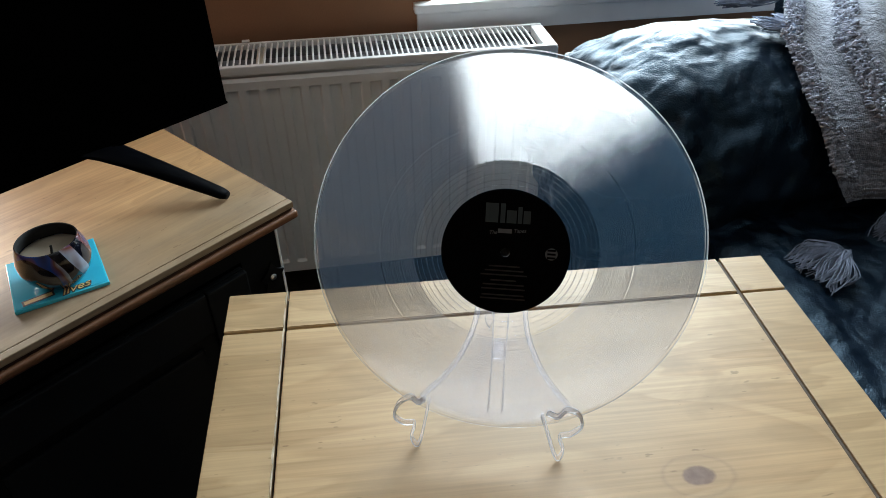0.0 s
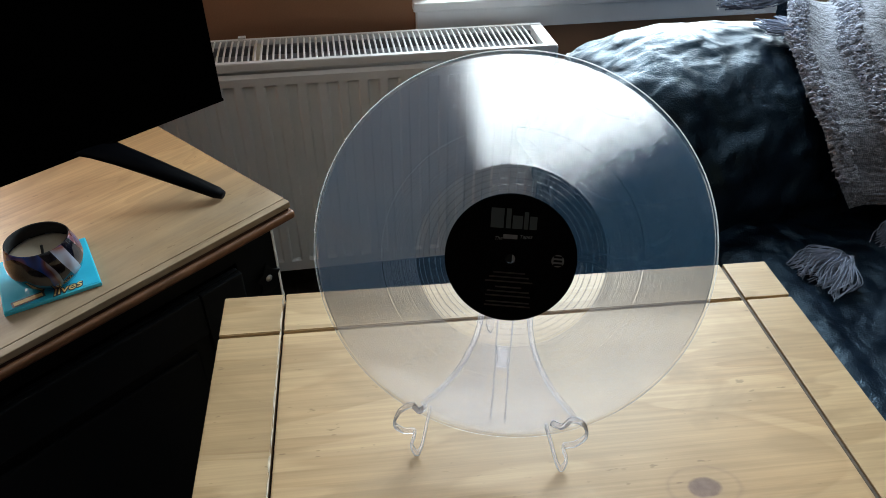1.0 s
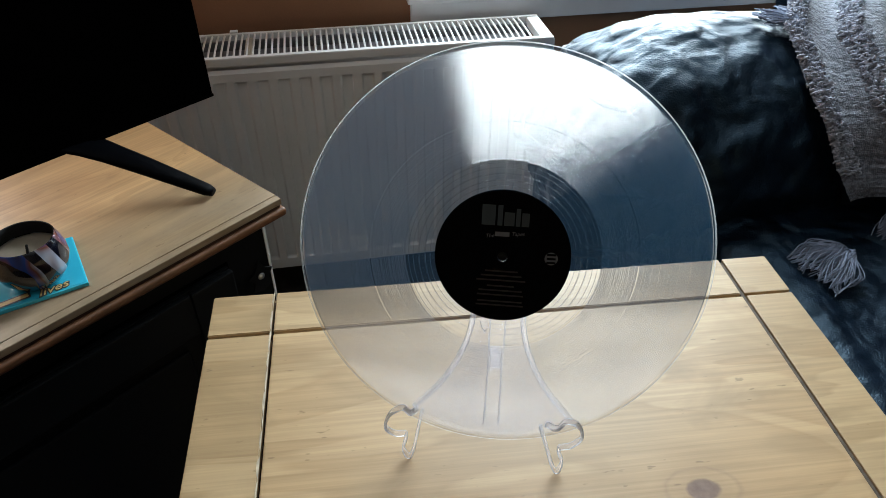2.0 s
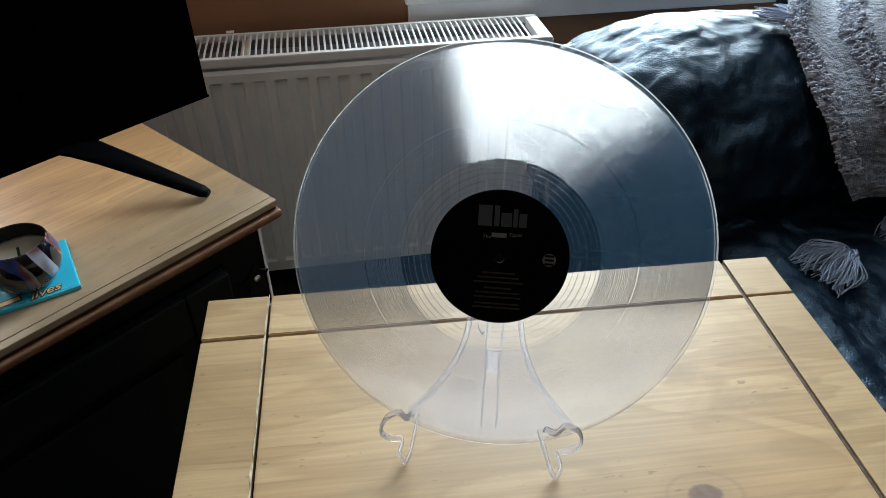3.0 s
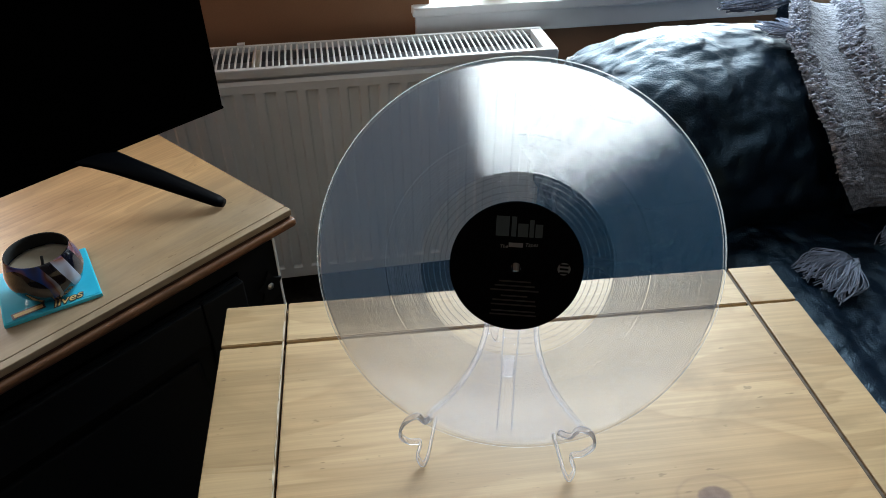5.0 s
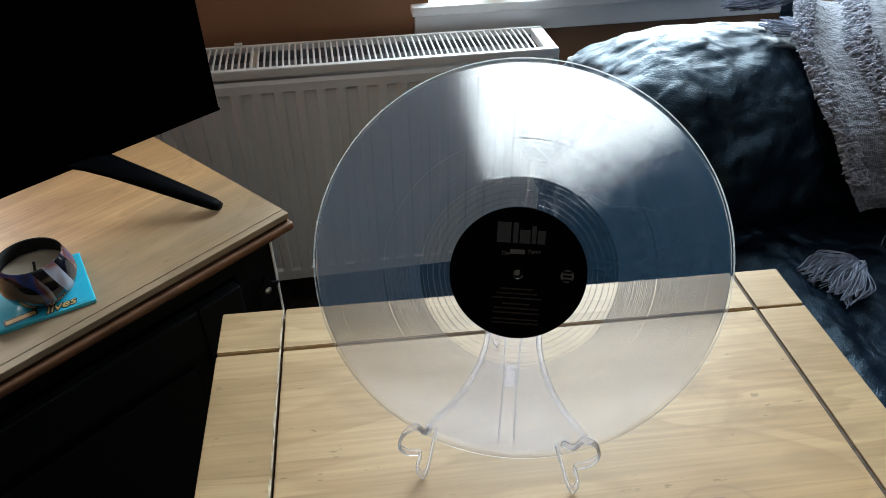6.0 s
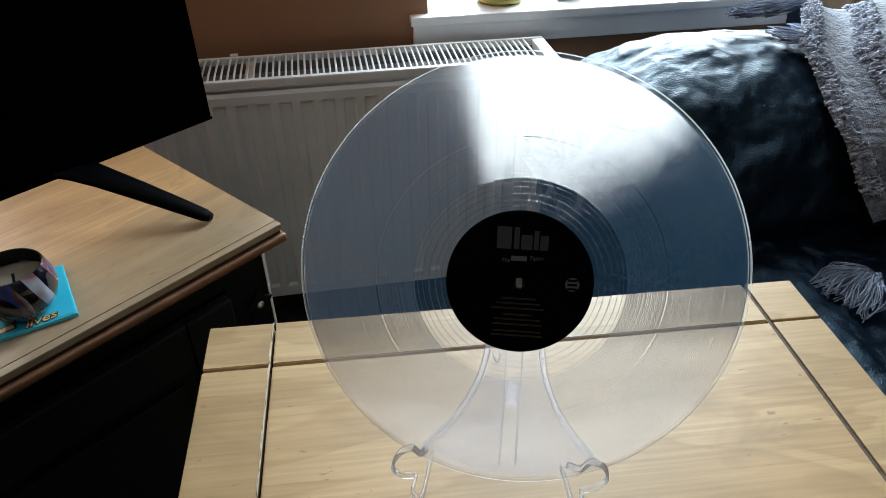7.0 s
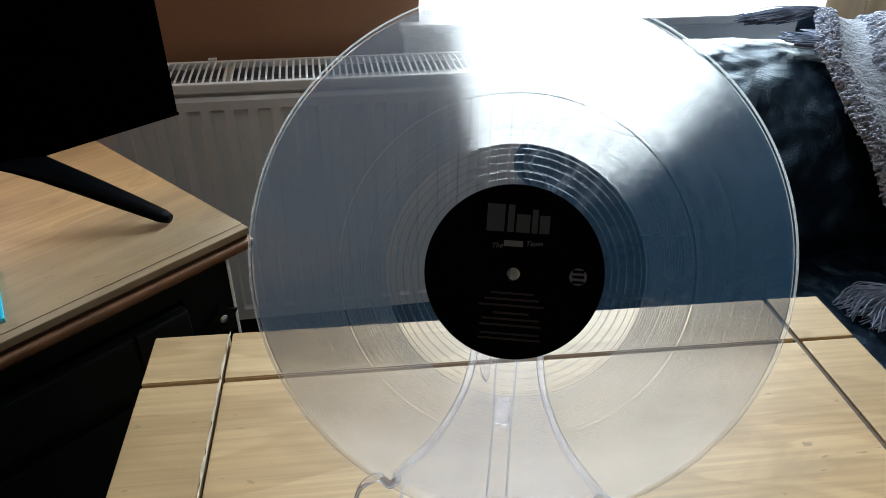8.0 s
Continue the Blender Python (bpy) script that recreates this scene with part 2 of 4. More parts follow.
def grooved(name, bend=2.3, ior=1.95, straight=0.37, gloss=0.05, haze=0.032, tracks=0.34):
    """Pressed record grooves: rings whose walls bend the light along the radius, between lands that let it pass."""
    k = Nodes(name)
    k.t.nodes.remove(k.b)
    c = k.n("TexCoord").outputs["Object"]
    flat = k.vmath("MULTIPLY", c, (1, 1, 0))
    ln = k.t.nodes.new("ShaderNodeVectorMath")
    ln.operation = "LENGTH"
    k.l(flat, ln.inputs[0])
    r = ln.outputs["Value"]
    radial = k.vmath("NORMALIZE", flat)
    wn = k.t.nodes.new("ShaderNodeTexWhiteNoise")
    wn.noise_dimensions = "1D"
    k.l(k.math("FLOOR", k.math("MULTIPLY", r, 600000.0)), wn.inputs["W"])
    lean = k.math("MULTIPLY", k.math("SUBTRACT", wn.outputs["Value"], 0.5), 2.0)
    slope = k.math("MULTIPLY", k.math("POWER", lean, 3.0), bend)
    sc = k.t.nodes.new("ShaderNodeVectorMath")
    sc.operation = "SCALE"
    k.l(radial, sc.inputs[0])
    k.l(slope, sc.inputs[3])
    nrm = k.vmath("NORMALIZE", k.vmath("ADD", sc.outputs[0], (0, 0, 1)))
    vt = k.t.nodes.new("ShaderNodeVectorTransform")
    vt.vector_type, vt.convert_from, vt.convert_to = "NORMAL", "OBJECT", "WORLD"
    k.l(nrm, vt.inputs[0])
    rf = k.n("BsdfRefraction", Roughness=0.27, IOR=ior)
    rf.inputs["Color"].default_value = (0.84, 0.81, 0.80, 1)
    k.l(vt.outputs[0], rf.inputs["Normal"])
    tr = k.n("BsdfTransparent")
    tr.inputs["Color"].default_value = (1.0, 0.965, 0.935, 1)
    gl = k.n("BsdfGlossy", Roughness=0.28)
    gl.inputs["Color"].default_value = (0.8, 0.85, 0.9, 1)
    k.l(vt.outputs[0], gl.inputs["Normal"])
    # the tracks differ: quiet passages pass more light than loud ones
    band = k.n("TexNoise", Scale=1.0, Detail=3.0)
    band.noise_dimensions = "1D"
    k.l(k.math("MULTIPLY", r, 1100.0), band.inputs["W"])
    loud = k.ramp(k.math("MULTIPLY", r, 5.0), [(0.36, (1, 1, 1)), (0.47, (0.8, 0.8, 0.8)), (0.52, (0.12, 0.12, 0.12)), (0.75, (0.06, 0.06, 0.06))])
    swing = k.math("MULTIPLY", k.math("MULTIPLY", k.math("SUBTRACT", band.outputs["Fac"], 0.5), loud), 2 * tracks)
    fac = k.math("ADD", swing, 1 - straight)
    m1 = k.n("MixShader")
    k.l(fac, m1.inputs[0])
    k.l(tr.outputs[0], m1.inputs[1])
    k.l(rf.outputs[0], m1.inputs[2])
    m2 = k.n("MixShader", Fac=gloss)
    k.l(m1.outputs[0], m2.inputs[1])
    k.l(gl.outputs[0], m2.inputs[2])
    # bluish sheen from the sky is put into this scatter's colour
    tl = k.n("BsdfTranslucent")
    tl.inputs["Color"].default_value = (0.13, 0.50, 0.92, 1)
    m3 = k.n("MixShader", Fac=haze)
    k.l(m2.outputs[0], m3.inputs[1])
    k.l(tl.outputs[0], m3.inputs[2])
    k.l(m3.outputs[0], k.out.inputs["Surface"])
    return k.m


PINE = pine("waxed_pine", (0.60, 0.44, 0.255), (0.36, 0.235, 0.115), blots=0.7)
PINE_TOP = pine("waxed_pine_panel", (0.61, 0.44, 0.25), (0.40, 0.255, 0.125), blots=0.8, knots=((0.414, -0.272, 0.0105), (0.05, -0.19, 0.004)))
PINE_CAB = pine("honey_pine", (0.60, 0.41, 0.215), (0.37, 0.225, 0.105), rough=0.42, blots=0.7, mottle=(0.18, 0.148, 0.115))
PINE_EDGE = surface("stained_pine_moulding", (0.14, 0.06, 0.027), 0.4, 0.3, 30, 0.1)
PALE_WOOD = surface("bare_pale_wood", (0.50, 0.42, 0.31), 0.8, 0.3, 90, 0.2)
FILLER = surface("groove_dirt", (0.085, 0.062, 0.045), 0.9, 0.4, 120, 0.5)
GROOVE = surface("groove_wood", (0.035, 0.010, 0.004), 0.7, 0.3, 60, 0.1)
CHARCOAL = surface("charcoal_paint", (0.0046, 0.0053, 0.0064), 0.55, 0.2, 15, 0.1, spec=0.16)
IRON = surface("black_iron", (0.010, 0.010, 0.011), 0.45, 0.3, 40, 0.3, metal=0.6)
STUD = surface("steel_stud", (0.5, 0.5, 0.5), 0.3, 0.1, 40, 0.0, metal=1.0)
TV_BLACK = surface("black_screen_plastic", (0.0008, 0.0008, 0.0008), 0.7, 0.2, 20, 0.0, spec=0.0)
TV_LEG = surface("dark_leg_plastic", (0.0006, 0.0008, 0.0016), 0.42, 0.2, 20, 0.05, spec=0.035)
ENAMEL = surface("white_enamel", (0.76, 0.76, 0.76), 0.32, 0.04, 8, 0.02)
FIN = surface("grey_convector", (0.16, 0.165, 0.175), 0.5, 0.2, 30, 0.0)
YELLOWED = surface("yellowed_plastic", (0.62, 0.58, 0.47), 0.5, 0.05, 30, 0.0)
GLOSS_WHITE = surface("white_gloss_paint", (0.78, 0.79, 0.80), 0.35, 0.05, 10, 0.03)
WALL_PAINT = surface("brown_wall_paint", (0.30, 0.155, 0.085), 0.8, 0.10, 5, 0.25, fine=320)
PLAIN_WALL = surface("dark_tan_wall_paint", (0.12, 0.085, 0.065), 0.8, 0.08, 4, 0.2, fine=320)
CEILING_PAINT = surface("white_ceiling_paint", (0.58, 0.58, 0.57), 0.9, 0.05, 4, 0.2)
CARPET = surface("dark_carpet", (0.05, 0.045, 0.042), 0.95, 0.4, 40, 0.8, fine=600, spec=0.1, distance=0.004)
LEATHER = leather("navy_black_leather")
PIPING = surface("leather_piping", (0.012, 0.016, 0.022), 0.35, 0.3, 30, 0.3)
THROW = cloth("grey_woven_cotton", (0.092, 0.100, 0.120), (0.235, 0.25, 0.295))
YARN = surface("grey_yarn", (0.18, 0.21, 0.28), 0.95, 0.35, 60, 0.5, fine=900, spec=0.1)
RUFFLE = surface("grey_curled_cotton", (0.35, 0.37, 0.43), 0.95, 0.4, 90, 0.5, fine=900, spec=0.1)
VINYL = clear("clear_vinyl", (1.0, 0.985, 0.965), 0.955, 0.04, 0.009)
# milkiness added to draw the bright line of the lit rim
VINYL_EDGE = acrylic("milky_vinyl_edge", 0.25, (0.95, 0.95, 0.93), 1.12)
VINYL_SPIRAL = grooved("lead_out_grooves", bend=1.9, straight=0.28, haze=0.05, tracks=0.0)
VINYL_GROOVES = grooved("clear_vinyl_grooves")
LABEL = surface("black_paper_label", (0.0011, 0.0011, 0.0014), 0.75, 0.2, 60, 0.05, spec=0.03)
PRINT_TEAL = surface("grey_teal_print", (0.020, 0.029, 0.032), 0.7, 0.1, 60, 0.0)
PRINT_PALE = surface("pale_print", (0.095, 0.095, 0.10), 0.7, 0.1, 60, 0.0)
PRINT_RED = surface("dark_red_print", (0.0055, 0.0024, 0.0027), 0.7, 0.2, 60, 0.0)
ACRYLIC = acrylic("clear_acrylic", 0.13, (0.95, 0.94, 1.0), 1.16)
ACRYLIC_HOOK = acrylic("clear_acrylic_hook", 0.20, (0.95, 0.94, 1.0), 1.24)
ACRYLIC_PLATE = acrylic("clear_acrylic_plate", 0.03, (1.0, 0.98, 1.0), 1.02, 0.0)
COASTER_BLUE = surface("turquoise_print", (0.03, 0.42, 0.60), 0.25, 0.06, 20, 0.0, coat=0.6)
COASTER_EDGE = surface("turquoise_glass_edge", (0.05, 0.50, 0.66), 0.15, 0.05, 20, 0.0, coat=0.6)
SCRIPT_GOLD = surface("gold_script", (0.60, 0.42, 0.16), 0.5, 0.1, 20, 0.0)
SCRIPT_DARK = surface("dark_script_edge", (0.03, 0.03, 0.04), 0.5, 0.1, 20, 0.0)
WAX = surface("cream_wax", (0.30, 0.25, 0.19), 0.5, 0.08, 40, 0.1)
WICK = surface("burnt_wick", (0.01, 0.01, 0.01), 0.9, 0.3, 60, 0.3)
POT_GREEN = surface("grey_green_glaze", (0.20, 0.25, 0.21), 0.35, 0.15, 30, 0.05)
SAUCER = surface("yellow_glaze", (0.55, 0.45, 0.14), 0.35, 0.1, 30, 0.05)
SOIL = surface("soil", (0.05, 0.035, 0.025), 0.95, 0.4, 60, 0.6)
CARD_WHITE = surface("white_card", (0.75, 0.78, 0.80), 0.5, 0.05, 20, 0.0)
CARD_BLUE = surface("aqua_card", (0.25, 0.62, 0.68), 0.5, 0.05, 20, 0.0)


def satin():
    """Taupe satin that lets a warm part of the daylight through."""
    k = Nodes("taupe_satin")
    df, tl, gl = k.n("BsdfDiffuse"), k.n("BsdfTranslucent"), k.n("BsdfGlossy", Roughness=0.3)
    tone = k.ramp(k.noise(k.coords((60, 60, 4)), 1.0, 3), [(0.3, (0.14, 0.115, 0.09)), (0.7, (0.24, 0.20, 0.16))])
    k.l(tone, df.inputs["Color"])
    tl.inputs["Color"].default_value = (0.74, 0.50, 0.29, 1)
    gl.inputs["Color"].default_value = (0.7, 0.65, 0.55, 1)
    m1, m2 = k.n("MixShader", Fac=0.04), k.n("MixShader", Fac=0.10)
    k.l(df.outputs[0], m1.inputs[1])
    k.l(tl.outputs[0], m1.inputs[2])
    k.l(m1.outputs[0], m2.inputs[1])
    k.l(gl.outputs[0], m2.inputs[2])
    k.t.nodes.remove(k.b)
    k.l(m2.outputs[0], k.out.inputs["Surface"])
    return k.m


CURTAIN = satin()
GLASS = clear("window_glass", (1, 1, 1), 0.97, 0.0)


def candle_glaze():
    """Dark mirror-bright glaze with painted blue, rust and white leaf strokes."""
    k = Nodes("painted_glaze")
    c = k.coords((1, 1, 0.55))
    wv = k.n("TexWave", Scale=19.0, Distortion=5.0, Detail=1.0)
    wv.bands_direction = "DIAGONAL"
    k.l(c, wv.inputs["Vector"])
    pick = k.noise(c, 34.0, 1)
    tone = k.ramp(pick, [(0.34, (0.008, 0.012, 0.05)), (0.46, (0.010, 0.045, 0.22)), (0.56, (0.13, 0.045, 0.025)), (0.64, (0.30, 0.34, 0.42))])
    mask = k.ramp(wv.outputs["Fac"], [(0.50, (0, 0, 0)), (0.56, (1, 1, 1))])
    k.l(k.mix(mask, (0.004, 0.004, 0.008), tone), k.b.inputs["Base Color"])
    k.b.inputs["Roughness"].default_value = 0.08
    k.b.inputs["Specular IOR Level"].default_value = 0.5
    k.b.inputs["Coat Weight"].default_value = 0.6
    k.b.inputs["Coat Roughness"].default_value = 0.04
    return k.m


GLAZE = candle_glaze()


# ---- mesh helpers ----
def mesh_of(name, bm, materials, smooth=False):
    me = bpy.data.meshes.new(name)
    bmesh.ops.recalc_face_normals(bm, faces=bm.faces[:])
    bm.to_mesh(me)
    bm.free()
    for m in materials if isinstance(materials, (list, tuple)) else [materials]:
        me.materials.append(m)
    for p in me.polygons:
        p.use_smooth = smooth
    return me


def part(name, bm, material, parent=None, label="", m=None, smooth=False):
    """Links a bmesh as one mesh object, under a thing or a part."""
    ob = new(name, mesh_of(name, bm, material, smooth))
    ob.parent = parent
    if m is not None:
        ob.matrix_basis = m
    return tagged(ob, label)


def thing(name, label, category, m=None, group="", kind=""):
    ob = new(name)
    ob.empty_display_size = 0.05
    if m is not None:
        ob.matrix_basis = m
    return tagged(ob, label, category, group, kind)


def box(bm, x0, x1, y0, y1, z0, z1, bevel=0.0, segments=2):
    made = bmesh.ops.create_cube(bm, size=1.0, matrix=Matrix.Translation(((x0 + x1) / 2, (y0 + y1) / 2, (z0 + z1) / 2)) @ Matrix.Diagonal((x1 - x0, y1 - y0, z1 - z0, 1)))
    if bevel:
        edges = list({e for v in made["verts"] for e in v.link_edges})
        bmesh.ops.bevel(bm, geom=edges, offset=bevel, segments=segments, affect="EDGES", profile=0.6)
    return bm


def boxed(x0, x1, y0, y1, z0, z1, bevel=0.0, segments=2):
    return box(bmesh.new(), x0, x1, y0, y1, z0, z1, bevel, segments)


def lathe(profile, steps=64, slots=None, close=False):
    """Turns (radius, height) pairs round z. slots: a material index for each stretch."""
    bm = bmesh.new()
    rings = [[bm.verts.new((r * math.cos(a), r * math.sin(a), z)) for a in (2 * math.pi * i / steps for i in range(steps))] if r > 1e-6 else [bm.verts.new((0, 0, z))] for r, z in profile]
    pairs = list(zip(rings, rings[1:])) + ([(rings[-1], rings[0])] if close else [])
    for n, (a, b) in enumerate(pairs):
        for i in range(steps):
            j = (i + 1) % steps
            if len(a) == 1 and len(b) == 1:
                continue
            if len(a) == 1:
                f = bm.faces.new((a[0], b[i], b[j]))
            elif len(b) == 1:
                f = bm.faces.new((a[i], b[0], a[j]))
            else:
                f = bm.faces.new((a[i], b[i], b[j], a[j]))
            f.material_index = slots[n] if slots else 0
    return bm


def smooth_line(points, steps=6):
    """Points along a Catmull-Rom line."""
    pts = [Vector(p) for p in points]
    out = []
    for i in range(len(pts) - 1):
        p0, p1, p2, p3 = pts[max(i - 1, 0)], pts[i], pts[i + 1], pts[min(i + 2, len(pts) - 1)]
        for s in range(steps):
            t = s / steps
            out.append(0.5 * (2 * p1 + (p2 - p0) * t + (2 * p0 - 5 * p1 + 4 * p2 - p3) * t * t + (3 * p1 - p0 - 3 * p2 + p3) * t ** 3))
    return out + [pts[-1]]


def tube(bm, points, radius, sides=8, flat=1.0, taper=None, up=(0, 0, 1)):
    """A round or flattened tube along points; taper(t) scales it."""
    pts = [Vector(p) for p in points]
    rings = []
    for i, p in enumerate(pts):
        d = (pts[min(i + 1, len(pts) - 1)] - pts[max(i - 1, 0)]).normalized()
        a = d.cross(Vector(up))
        a = a.normalized() if a.length > 1e-4 else Vector((1, 0, 0))
        b = d.cross(a).normalized()
        k = radius * (taper(i / (len(pts) - 1)) if taper else 1)
        rings.append([bm.verts.new(p + k * (math.cos(t) * a + flat * math.sin(t) * b)) for t in (2 * math.pi * s / sides for s in range(sides))])
    for a, b in zip(rings, rings[1:]):
        for s in range(sides):
            bm.faces.new((a[s], a[(s + 1) % sides], b[(s + 1) % sides], b[s]))
    bm.faces.new(rings[0][::-1])
    bm.faces.new(rings[-1])
    return bm


def sheet(nu, nv, place):
    """A grid of nu by nv quads, its corners at place(a, b) with a and b from 0 to 1."""
    bm = bmesh.new()
    g = [[bm.verts.new(place(i / nu, j / nv)) for j in range(nv + 1)] for i in range(nu + 1)]
    for i in range(nu):
        for j in range(nv):
            bm.faces.new((g[i][j], g[i + 1][j], g[i + 1][j + 1], g[i][j + 1]))
    return bm


def outline(points, z0, z1, bevel=0.0):
    """A plate from a flat outline, between two heights."""
    bm = bmesh.new()
    lo = [bm.verts.new((x, y, z0)) for x, y in points]
    hi = [bm.verts.new((x, y, z1)) for x, y in points]
    n = len(points)
    bm.faces.new(lo[::-1])
    bm.faces.new(hi)
    for i in range(n):
        bm.faces.new((lo[i], lo[(i + 1) % n], hi[(i + 1) % n], hi[i]))
    if bevel:
        bmesh.ops.bevel(bm, geom=bm.edges[:], offset=bevel, segments=2, affect="EDGES")
    return bm


def structure(name, bm, material, label, category, m=None, smooth=False):
    return tagged(part(name, bm, material, None, label, m, smooth), "", category, "", "structure")


# ---- the room ----
structure("floor", boxed(-1.6, 3.2, -3.2, 1.3, -0.1, 0.0), CARPET, "dark brown carpeted floor under the furniture", "floor")
# unseen ceiling, its tone chosen to trim the bounce light
structure("ceiling", boxed(-1.6, 3.2, -3.2, 1.3, 2.4, 2.5), CEILING_PAINT, "unseen plain ceiling closing the room", "ceiling")
W0, W1, Z0, Z1 = 0.335, 1.56, 0.585, 2.08
WV = 0.745
wall = bmesh.new()
# V0 to V1: opening for the added, unseen side window
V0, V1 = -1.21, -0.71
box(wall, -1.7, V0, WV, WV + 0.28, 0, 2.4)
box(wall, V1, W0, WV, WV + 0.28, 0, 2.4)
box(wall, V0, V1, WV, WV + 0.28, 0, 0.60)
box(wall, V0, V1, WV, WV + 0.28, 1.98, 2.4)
box(wall, W1, 3.3, WV, WV + 0.28, 0, 2.4)
box(wall, W0, W1, WV, WV + 0.28, 0, Z0)
box(wall, W0, W1, WV, WV + 0.28, Z1, 2.4)
structure("wall_north", wall, WALL_PAINT, "matt brown painted wall with the window opening and an added unseen one", "wall", wallp(0, 0, 0))
structure("wall_west", boxed(-1.5, -1.35, -3.2, 1.2, 0, 2.4), WALL_PAINT, "matt brown painted side wall", "wall")
# east and south walls are unseen, toned dark to cut the fill
structure("wall_east", boxed(3.0, 3.15, -3.2, 1.2, 0, 2.4), PLAIN_WALL, "unseen wall closing the room, toned dark to cut bounce light", "wall")
structure("wall_south", boxed(-1.5, 3.15, -3.2, -3.05, 0, 2.4), PLAIN_WALL, "unseen wall closing the room, toned dark to cut bounce light", "wall")

sill = boxed(0.300, W1 + 0.04, 0.722, WV + 0.21, 0.588, 0.606, 0.004)
ws = structure("window_sill", sill, GLOSS_WHITE, "white gloss painted wooden window sill", "window sill", wallp(0, 0, 0))
part("apron", boxed(0.306, W1 + 0.03, 0.730, 0.744, 0.546, 0.5875, 0.003), GLOSS_WHITE, ws)
win = tagged(thing("window_1", "white framed window with bright daylight behind clear panes", "window", wallp(0, 0, 0)), kind="structure")
fv0, fv1 = WV + 0.20, WV + 0.26
part("window_frame", boxed(W0, W1, fv0, fv1, 0.586, 0.645, 0.004), GLOSS_WHITE, win)
part("window_frame", boxed(W0, W1, fv0, fv1, Z1 - 0.06, Z1 - 0.001, 0.004), GLOSS_WHITE, win)
for a, w in ((W0 + 0.001, 0.05), (W1 - 0.101, 0.10)):
    part("window_frame", boxed(a, a + w, fv0 + 0.002, fv1 - 0.002, 0.6452, Z1 - 0.0605, 0.004), GLOSS_WHITE, win)
p = part("pane", boxed(W0 + 0.052, W1 - 0.102, fv0 + 0.025, fv0 + 0.031, 0.646, Z1 - 0.061), GLASS, win, "clear glass pane")
p.visible_shadow = False

# unseen window behind the television, added for light on the cabinet
win2 = tagged(thing("added_window", "unseen narrow window added to light the cabinet top", "window", wallp(0, 0, 0)), kind="structure")
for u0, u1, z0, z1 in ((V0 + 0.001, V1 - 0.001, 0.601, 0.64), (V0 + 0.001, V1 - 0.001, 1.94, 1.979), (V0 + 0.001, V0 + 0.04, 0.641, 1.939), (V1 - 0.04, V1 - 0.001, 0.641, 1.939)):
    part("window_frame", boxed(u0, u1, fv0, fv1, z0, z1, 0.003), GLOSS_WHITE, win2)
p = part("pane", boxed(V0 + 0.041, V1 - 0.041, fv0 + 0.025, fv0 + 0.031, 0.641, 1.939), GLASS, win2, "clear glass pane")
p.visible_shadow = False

# ---- radiator ----
RU0, RU1, RF, RB, RT = -0.66, 0.548, 0.590, 0.708, 0.563
rad = thing("radiator", "white enamelled radiator with a slatted top grille under the window", "radiator", wallp(0, 0, 0))
PITCH = 0.0365


def panel_at(a, b):
    u, z = RU0 + 0.012 + a * (RU1 - RU0 - 0.024), 0.10 + b * 0.441
    t = ((u + 0.0285) / PITCH) % 1.0
    groove = max(0.0, min(1.0, (0.30 - abs(t - 0.5)) / 0.07))
    ends = max(0.0, min(1.0, (b - 0.055) / 0.008)) * max(0.0, min(1.0, (0.952 - b) / 0.008))
    lip = max(0.0, (b - 0.985) / 0.015)
    return u, RF + 0.0045 * groove * ends + 0.004 * lip, z


zs = [0, 0.03, 0.052, 0.06, 0.068, 0.3, 0.6, 0.93, 0.941, 0.946, 0.952, 0.958, 0.97, 0.985, 1.0]
n_u = 560
panel = bmesh.new()
cols = [[panel.verts.new(panel_at(i / n_u, z)) for z in zs] for i in range(n_u + 1)]
for ca, cb in zip(cols, cols[1:]):
    for j in range(len(zs) - 1):
        panel.faces.new((ca[j], cb[j], cb[j + 1], ca[j + 1]))
part("front_panel", panel, ENAMEL, rad, smooth=False)
part("panel_core", boxed(RU0 + 0.014, RU1 - 0.014, RF + 0.0125, RF + 0.020, 0.11, 0.543), ENAMEL, rad)
part("back_panel", boxed(RU0 + 0.014, RU1 - 0.014, RB - 0.018, RB - 0.010, 0.11, 0.553, 0.003), FIN, rad)
part("convector", boxed(RU0 + 0.03, RU1 - 0.03, RF + 0.024, RB - 0.022, 0.13, 0.538), FIN, rad)
rail = boxed(RU0, RU1, RF + 0.001, RF + 0.012, RT - 0.017, RT, 0.003)
part("front_rail", rail, ENAMEL, rad)
part("back_rail", boxed(RU0, RU1, RB - 0.009, RB, RT - 0.020, RT, 0.003), ENAMEL, rad)
for a in (RU0, RU1 - 0.024):
    part("end_cap", boxed(a, a + 0.024, RF + 0.0125, RB - 0.0095, RT - 0.018, RT - 0.0006, 0.003), ENAMEL, rad)
for a in (RU0 - 0.003, RU1 - 0.001):
    part("side_cover", boxed(a, a + 0.004, RF + 0.006, RB - 0.002, 0.13, RT - 0.006, 0.0015), ENAMEL, rad)
part("fixing_clip", boxed(-0.028, -0.014, RB - 0.007, RB + 0.004, RT + 0.0005, RT + 0.0035, 0.001), ENAMEL, rad)
part("spacer", boxed(0.000, 0.0125, RF + 0.02, RB - 0.014, RT - 0.016, RT - 0.006, 0.001), YELLOWED, rad, "yellowed plastic spacer")
slat_bm = bmesh.new()
tube(slat_bm, [(0.0, RF + 0.011, RT - 0.003), (0.0, RF + 0.04, RT - 0.0015), (0.0, RB - 0.03, RT - 0.0015), (0.0, RB - 0.008, RT - 0.003)], 0.0019, 6, 1.0)
